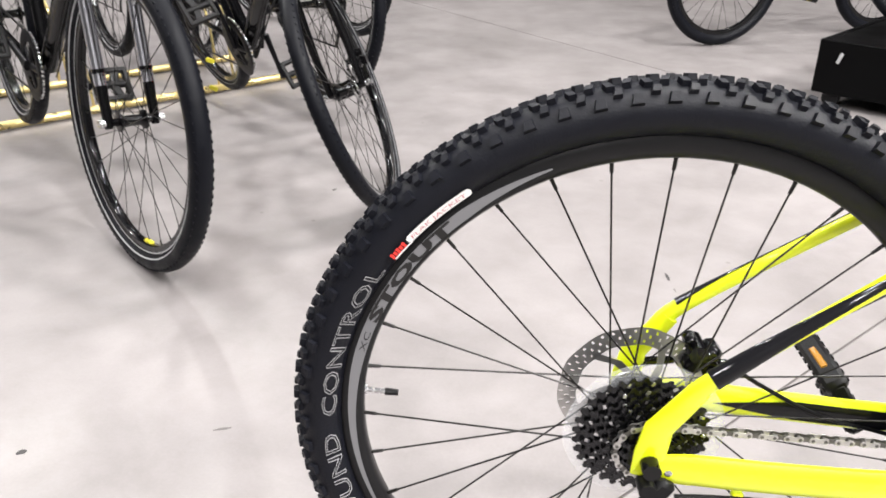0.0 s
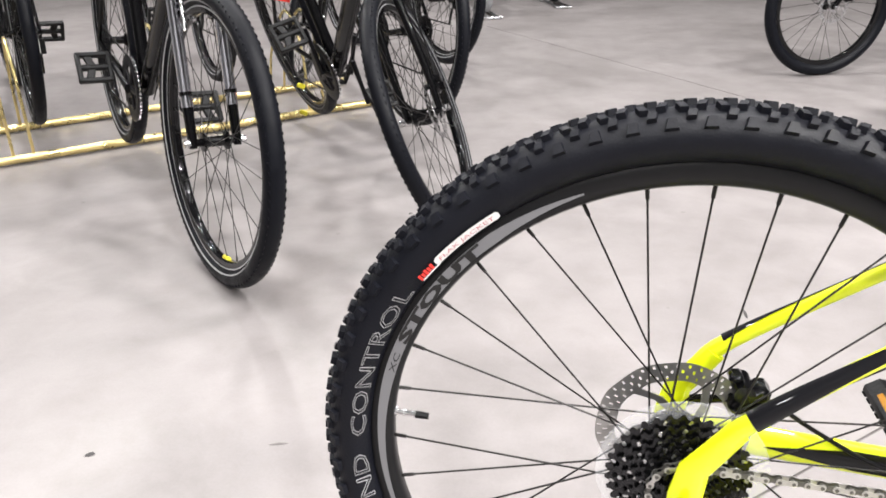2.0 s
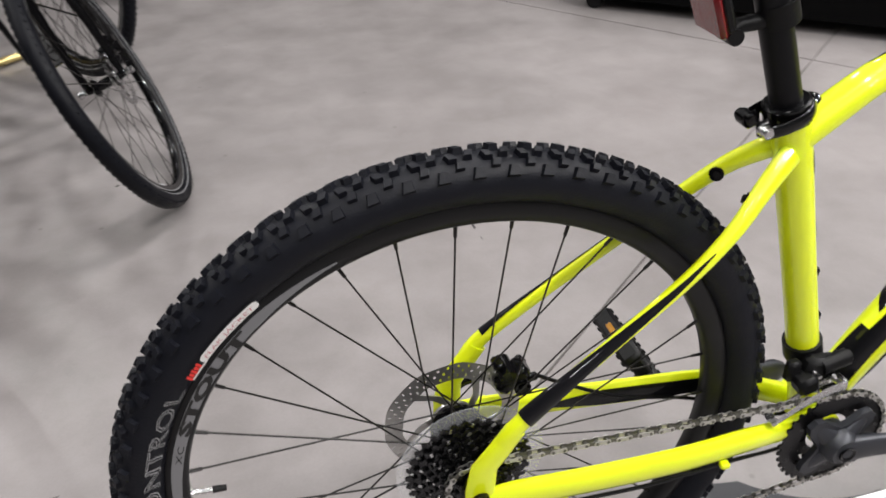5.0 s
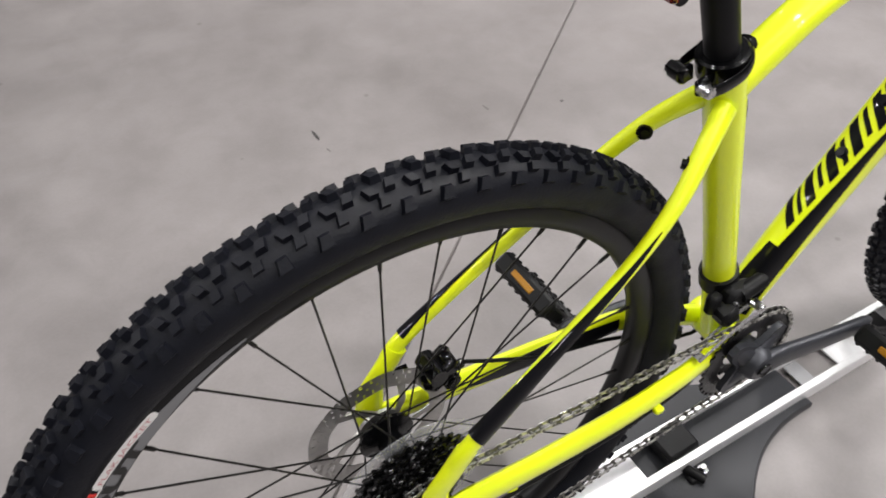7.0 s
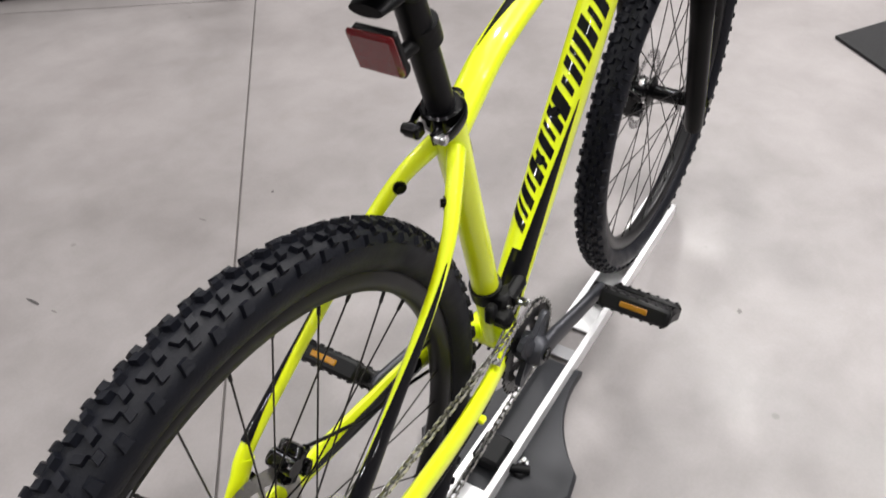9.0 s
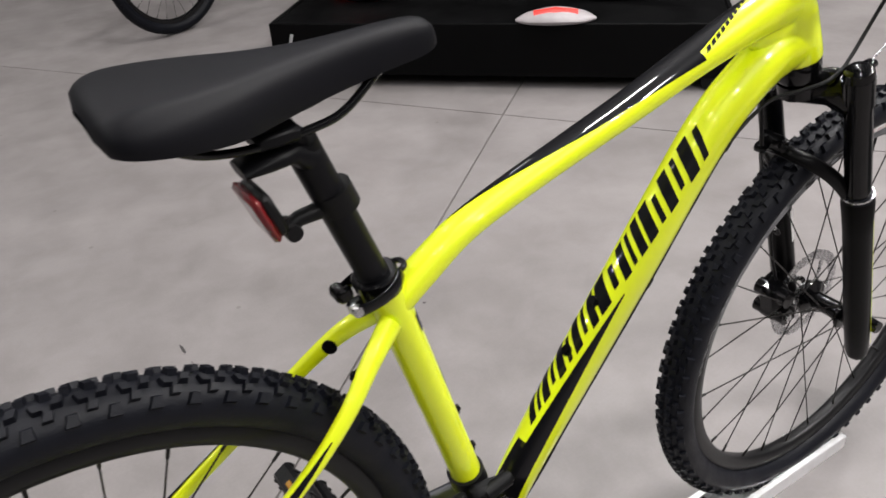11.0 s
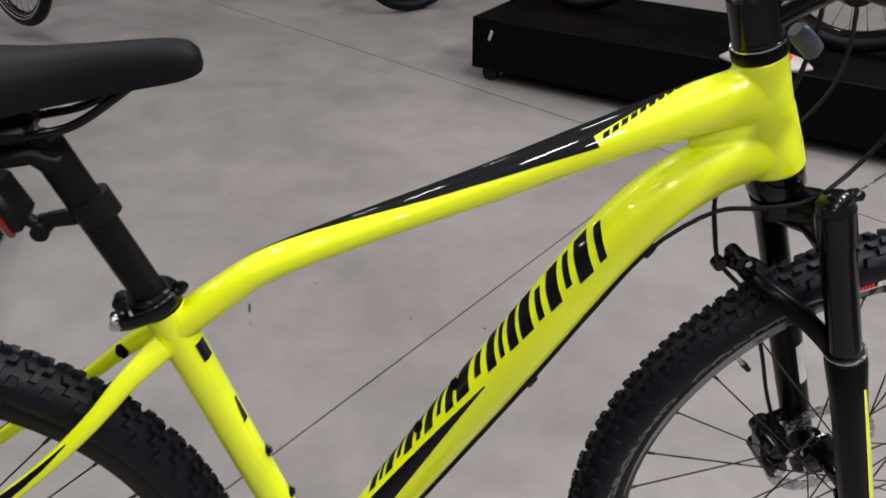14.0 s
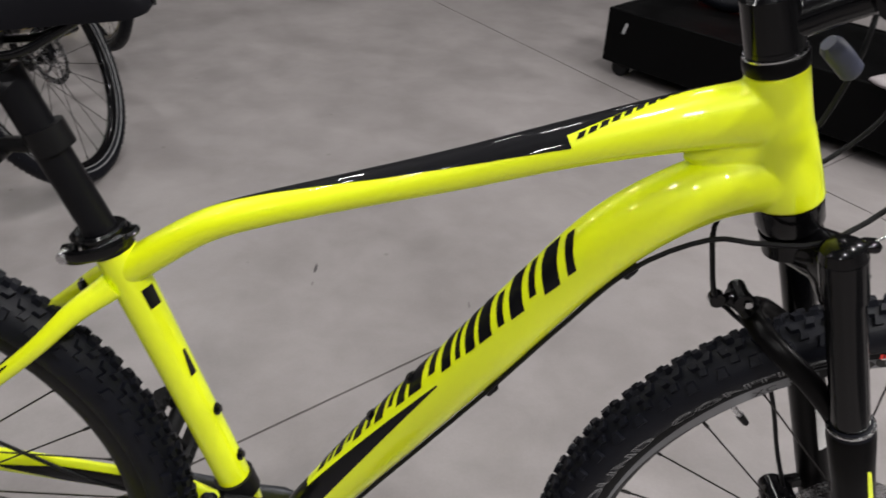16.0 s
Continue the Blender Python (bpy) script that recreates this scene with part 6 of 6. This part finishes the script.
bike_a = shop_bike("city_bicycle", "black city bicycle with chrome suspension fork legs leaning in the rack", fork="suspension", stripe=PALE, r=0.370, w=0.0245, steer=4.7, wheelbase=1.18)
bike_a.matrix_basis = held((-0.977, 1.113, 0.370), -50.5, -4, 4, 4.7, 0.370)
bike_b = shop_bike("trekking_bicycle", "black trekking bicycle with rigid fork and turned front wheel", fork="rigid", stripe=DULLR, rotor=True, r=0.362, w=0.0210, steer=-36, wheelbase=1.18, crank=(-0.02, 0.166))
bike_b.matrix_basis = held((-0.523, 1.504, 0.339), -53, 15, 4, -36, 0.362)

for b in (bike_a, bike_b):
    front_a = [c for c in b.children if c.name.startswith("front_wheel")][0]
    part("wheel_reflector", Shape().box(0.040, 0.012, 0.018, Matrix.Rotation(radians(78 if b is bike_a else 40), 4, "Y") @ pose(0.302, 0, 0, 0, 90, 0), 0.004), CLIPY if b is bike_a else PALE, front_a, "yellow wheel reflector" if b is bike_a else "pale wheel reflector")

# ---- gold bicycle rack ----
rack = new("bicycle_rack")
tagged(rack, "gold zinc-plated steel floor rack with wire wheel loops", "bike rack")
R0, RD = Vector((-2.26, 1.87, 0.02)), Vector((math.cos(ALONG), math.sin(ALONG), 0))
RN = Vector((-RD.y, RD.x, 0))
for o in (0.0, 0.50):
    a = R0 + RN * o - RD * 1.3
    part("rack_rail", Shape().rod(a, a + RD * 3.0, 0.016, 14), GOLD, rack)
for i in range(5):
    for dd in (0.0, 0.07):
        c = R0 + RD * (-1.1 + 0.60 * i + dd)
        rows = smooth_path([tuple(c), tuple(c + RN * 0.04 + Vector((0, 0, 0.30))), tuple(c + RN * 0.20 + Vector((0, 0, 0.42))), tuple(c + RN * 0.42 + Vector((0, 0, 0.22))), tuple(c + RN * 0.50)], 16)
        part("wheel_loop", Shape().tube(rows, (0.006, 0.006), 8, tuple(RD)), GOLD, rack)

for x, y in ((-2.3, 2.3), (-0.78, 3.6), (-1.86, 3.12), (-2.75, 2.55)):
    tagged(copy_thing(bike_a, held((x - 0.742, y + 0.917, 0.370), 129, 3, 3, 4.7, 0.370)), "black city bicycle standing tail-in behind the rack")

tagged(copy_thing(bike_b, held((-1.424, 3.325, 0.362), 129, 6, 3, -36, 0.362)), "black trekking bicycle standing tail-in behind the rack")

# far bicycles
bike_c = shop_bike("fat_tyre_bicycle", "black bicycle with wide tyres standing on the open floor", r=0.345, w=0.028, fork="rigid", rotor=True)
bike_c.matrix_basis = stood(1.15, 3.70, 200, 0)

# ---- black display platform on castors ----
plat = new("display_platform")
tagged(plat, "long black display platform on small castors", "platform")
PA, PB = Vector((1.222, 2.578, 0)), Vector((2.525, 1.290, 0))
PD = (PB - PA).normalized()
ang = math.degrees(math.atan2(PD.y, PD.x))
L = (PB - PA).length
PM = Matrix.Translation(PA) @ Matrix.Rotation(radians(ang), 4, "Z")
part("front_board", Shape().box(L, 0.02, 0.212, PM @ Matrix.Translation((L / 2, 0.01, 0.159)), 0.004), BOX, plat, "black laminate front board")
part("back_board", Shape().box(L, 0.02, 0.20, PM @ Matrix.Translation((L / 2, 0.61, 0.165)), 0.004), BOX, plat)
part("deck", Shape().box(L - 0.044, 0.576, 0.02, PM @ Matrix.Translation((L / 2, 0.31, 0.252)), 0.004), BOX, plat)
for x in (0.01, L - 0.01):
    part("end_board", Shape().box(0.02, 0.58, 0.20, PM @ Matrix.Translation((x, 0.31, 0.165)), 0.004), BOX, plat)
for x in (0.075, L - 0.075):
    for y in (0.035, 0.56):
        part("castor", Shape().rod(PM @ Vector((x, y - 0.014, 0.034)), PM @ Vector((x, y + 0.014, 0.034)), 0.034, 18).box(0.05, 0.04, 0.025, PM @ Matrix.Translation((x, y, 0.055)), 0.004), PLASTIC, plat)
part("badge", Shape().box(0.013, 0.003, 0.044, PM @ Matrix.Translation((0.09, -0.002, 0.20)) @ pose(0, 0, 0, 0, 18, 0), 0.001), PALE, plat, "small pale badge mark")
bike_d = copy_thing(bike_c, PM @ Matrix.Translation((0.30, 0.34, 0.262)) @ Matrix.Rotation(radians(180), 4, "Z"))
tagged(bike_d, "black bicycle with wide tyres standing on the display platform")
# flat mat
mat = slab("floor_mat", [(2.335, -0.173), (1.645, -0.893), (2.64, -1.553), (3.33, -0.833)], 0.001, 0.010, MAT)
tagged(mat, "dark grey ribbed floor mat lying on the concrete", "mat")
# far kids' bicycles in chrome floor stands
kid = shop_bike("child_bicycle", "small black child bicycle in a chrome floor stand", r=0.20, w=0.022, fork="rigid", wheelbase=0.72)
KIDS = [(-0.79, 5.80), (-0.27, 6.39), (0.29, 7.05), (0.68, 7.30)]
kid.matrix_basis = stood(*KIDS[1], -72, 0, 0.02)
for x, y in KIDS[2:]:
    copy_thing(kid, stood(x, y, -72, 0, 0.02))
grey = shop_bike("child_bicycle", "small child bicycle with pale grey tyres in a chrome floor stand", r=0.20, w=0.024, fork="rigid", wheelbase=0.72, tyre_mat=GREYT)
grey.matrix_basis = stood(*KIDS[0], -72, 0, 0.02)
part("wheel_reflector", Shape().box(0.060, 0.012, 0.030, pose(-0.075, -0.012, 0.24, 0, 30, 0), 0.004), ORANGE, grey, "orange wheel reflector")


def chrome_stand():
    s = new("wheel_stand")
    tagged(s, "chrome steel floor stand holding a child bicycle wheel", "bike stand", "chrome wheel stands")
    for sg in (-1, 1):
        part("stand_bar", Shape().rod((-0.25, sg * 0.04, 0.014), (0.30, sg * 0.04, 0.014), 0.012, 10), STEEL, s)
    for x in (-0.2, 0.28):
        part("stand_bar", Shape().rod((x, -0.07, 0.014), (x, 0.07, 0.014), 0.012, 10), STEEL, s)
    return s


cst = chrome_stand()
cst.matrix_basis = stood(*KIDS[0], -72)
for x, y in KIDS[1:]:
    copy_thing(cst, stood(x, y, -72))

# ---- a printed plastic bag lying on the platform edge, a red sign card, a price tag ----
bag = Shape()
rows = even_path([(-0.13, 0, 0.0, 0.004, 0.004), (-0.09, 0, 0.006, 0.035, 0.016), (0.0, 0, 0.012, 0.055, 0.024), (0.09, 0, 0.006, 0.040, 0.016), (0.13, 0, 0.0, 0.004, 0.004)], 14)
bag.tube([r[:3] for r in rows], [(r[3], r[4]) for r in rows], 14, (0, 1, 0))
bg = part("plastic_bag", bag, CARD)
bg.matrix_basis = PM @ Matrix.Translation((1.165, 0.030, 0.272)) @ pose(0, 0, 0, 6, 0, 6) @ Matrix.Scale(1.18, 4)
tagged(bg, "crumpled white plastic bag with a red print on the platform", "bag")
part("bag_print", Shape().tube([(-0.07, -0.004, 0.016), (0.0, -0.004, 0.022), (0.07, -0.004, 0.016)], [(0.020, 0.0165), (0.026, 0.0190), (0.020, 0.0165)], 12, (0, 1, 0)), RED, bg, "red print on the bag")

box = part("cardboard_box", Shape().box(0.15, 0.060, 0.30, None, 0.004), RED)
box.matrix_basis = PM @ Matrix.Translation((0.215, 0.47, 0.413)) @ pose(0, 0, 0, 0, 0, 12)
tagged(box, "upright red printed cardboard box on the black platform", "box")
part("box_print", Shape().box(0.05, 0.002, 0.16, pose(-0.02, -0.0308, 0.02)), DECAL, box, "dark printed panel")
# a second platform past the mat
D2 = Vector((-0.668, -0.744, 0))
far_m = Matrix.Translation((4.556, 1.545, 0)) @ Matrix.Rotation(math.atan2(D2.y, D2.x) - radians(ang), 4, "Z") @ Matrix.Translation(-PA)
tagged(copy_thing(plat, far_m), "long black display platform on castors past the mat")
# a price card hanging from a bicycle, yellow pieces by the rack, wheel reflectors
tag = part("price_tag", Shape().box(0.105, 0.002, 0.150, None, 0.0008), WHITE)
tag.matrix_basis = Matrix.Translation((-1.075, 1.94, 0.672)) @ pose(0, 0, 0, 12, 14, 24)
tagged(tag, "white price card with a red border hanging on a string", "price tag")
for c, w, h in (((0, 0.068), 0.105, 0.012), ((0.047, 0), 0.010, 0.148), ((0.010, -0.066), 0.085, 0.016)):
    part("card_border", Shape().box(w, 0.0012, h, pose(c[0], -0.0014, c[1])), RED, tag, "red border")
for k in range(3):
    part("card_print", Shape().box(0.055 - 0.012 * k, 0.001, 0.010, pose(-0.012, -0.0014, 0.035 - 0.028 * k)), BLUISH, tag)
part("string", Shape().rod((0, 0, 0.074), (0.02, 0.02, 0.19), 0.0010, 5), WHITE, tag)
for (x, y, z), rz in (((-1.255, 2.60, 0.045), 20), ((-1.215, 2.48, 0.19), 40)):
    s = part("yellow_piece", Shape().box(0.036, 0.014, 0.020, None, 0.004), CLIPY)
    s.matrix_basis = Matrix.Translation((x, y, z)) @ pose(0, 0, 0, 0, 28, rz)
    tagged(s, "short yellow plastic piece by the rack", "strap", "yellow rack straps")
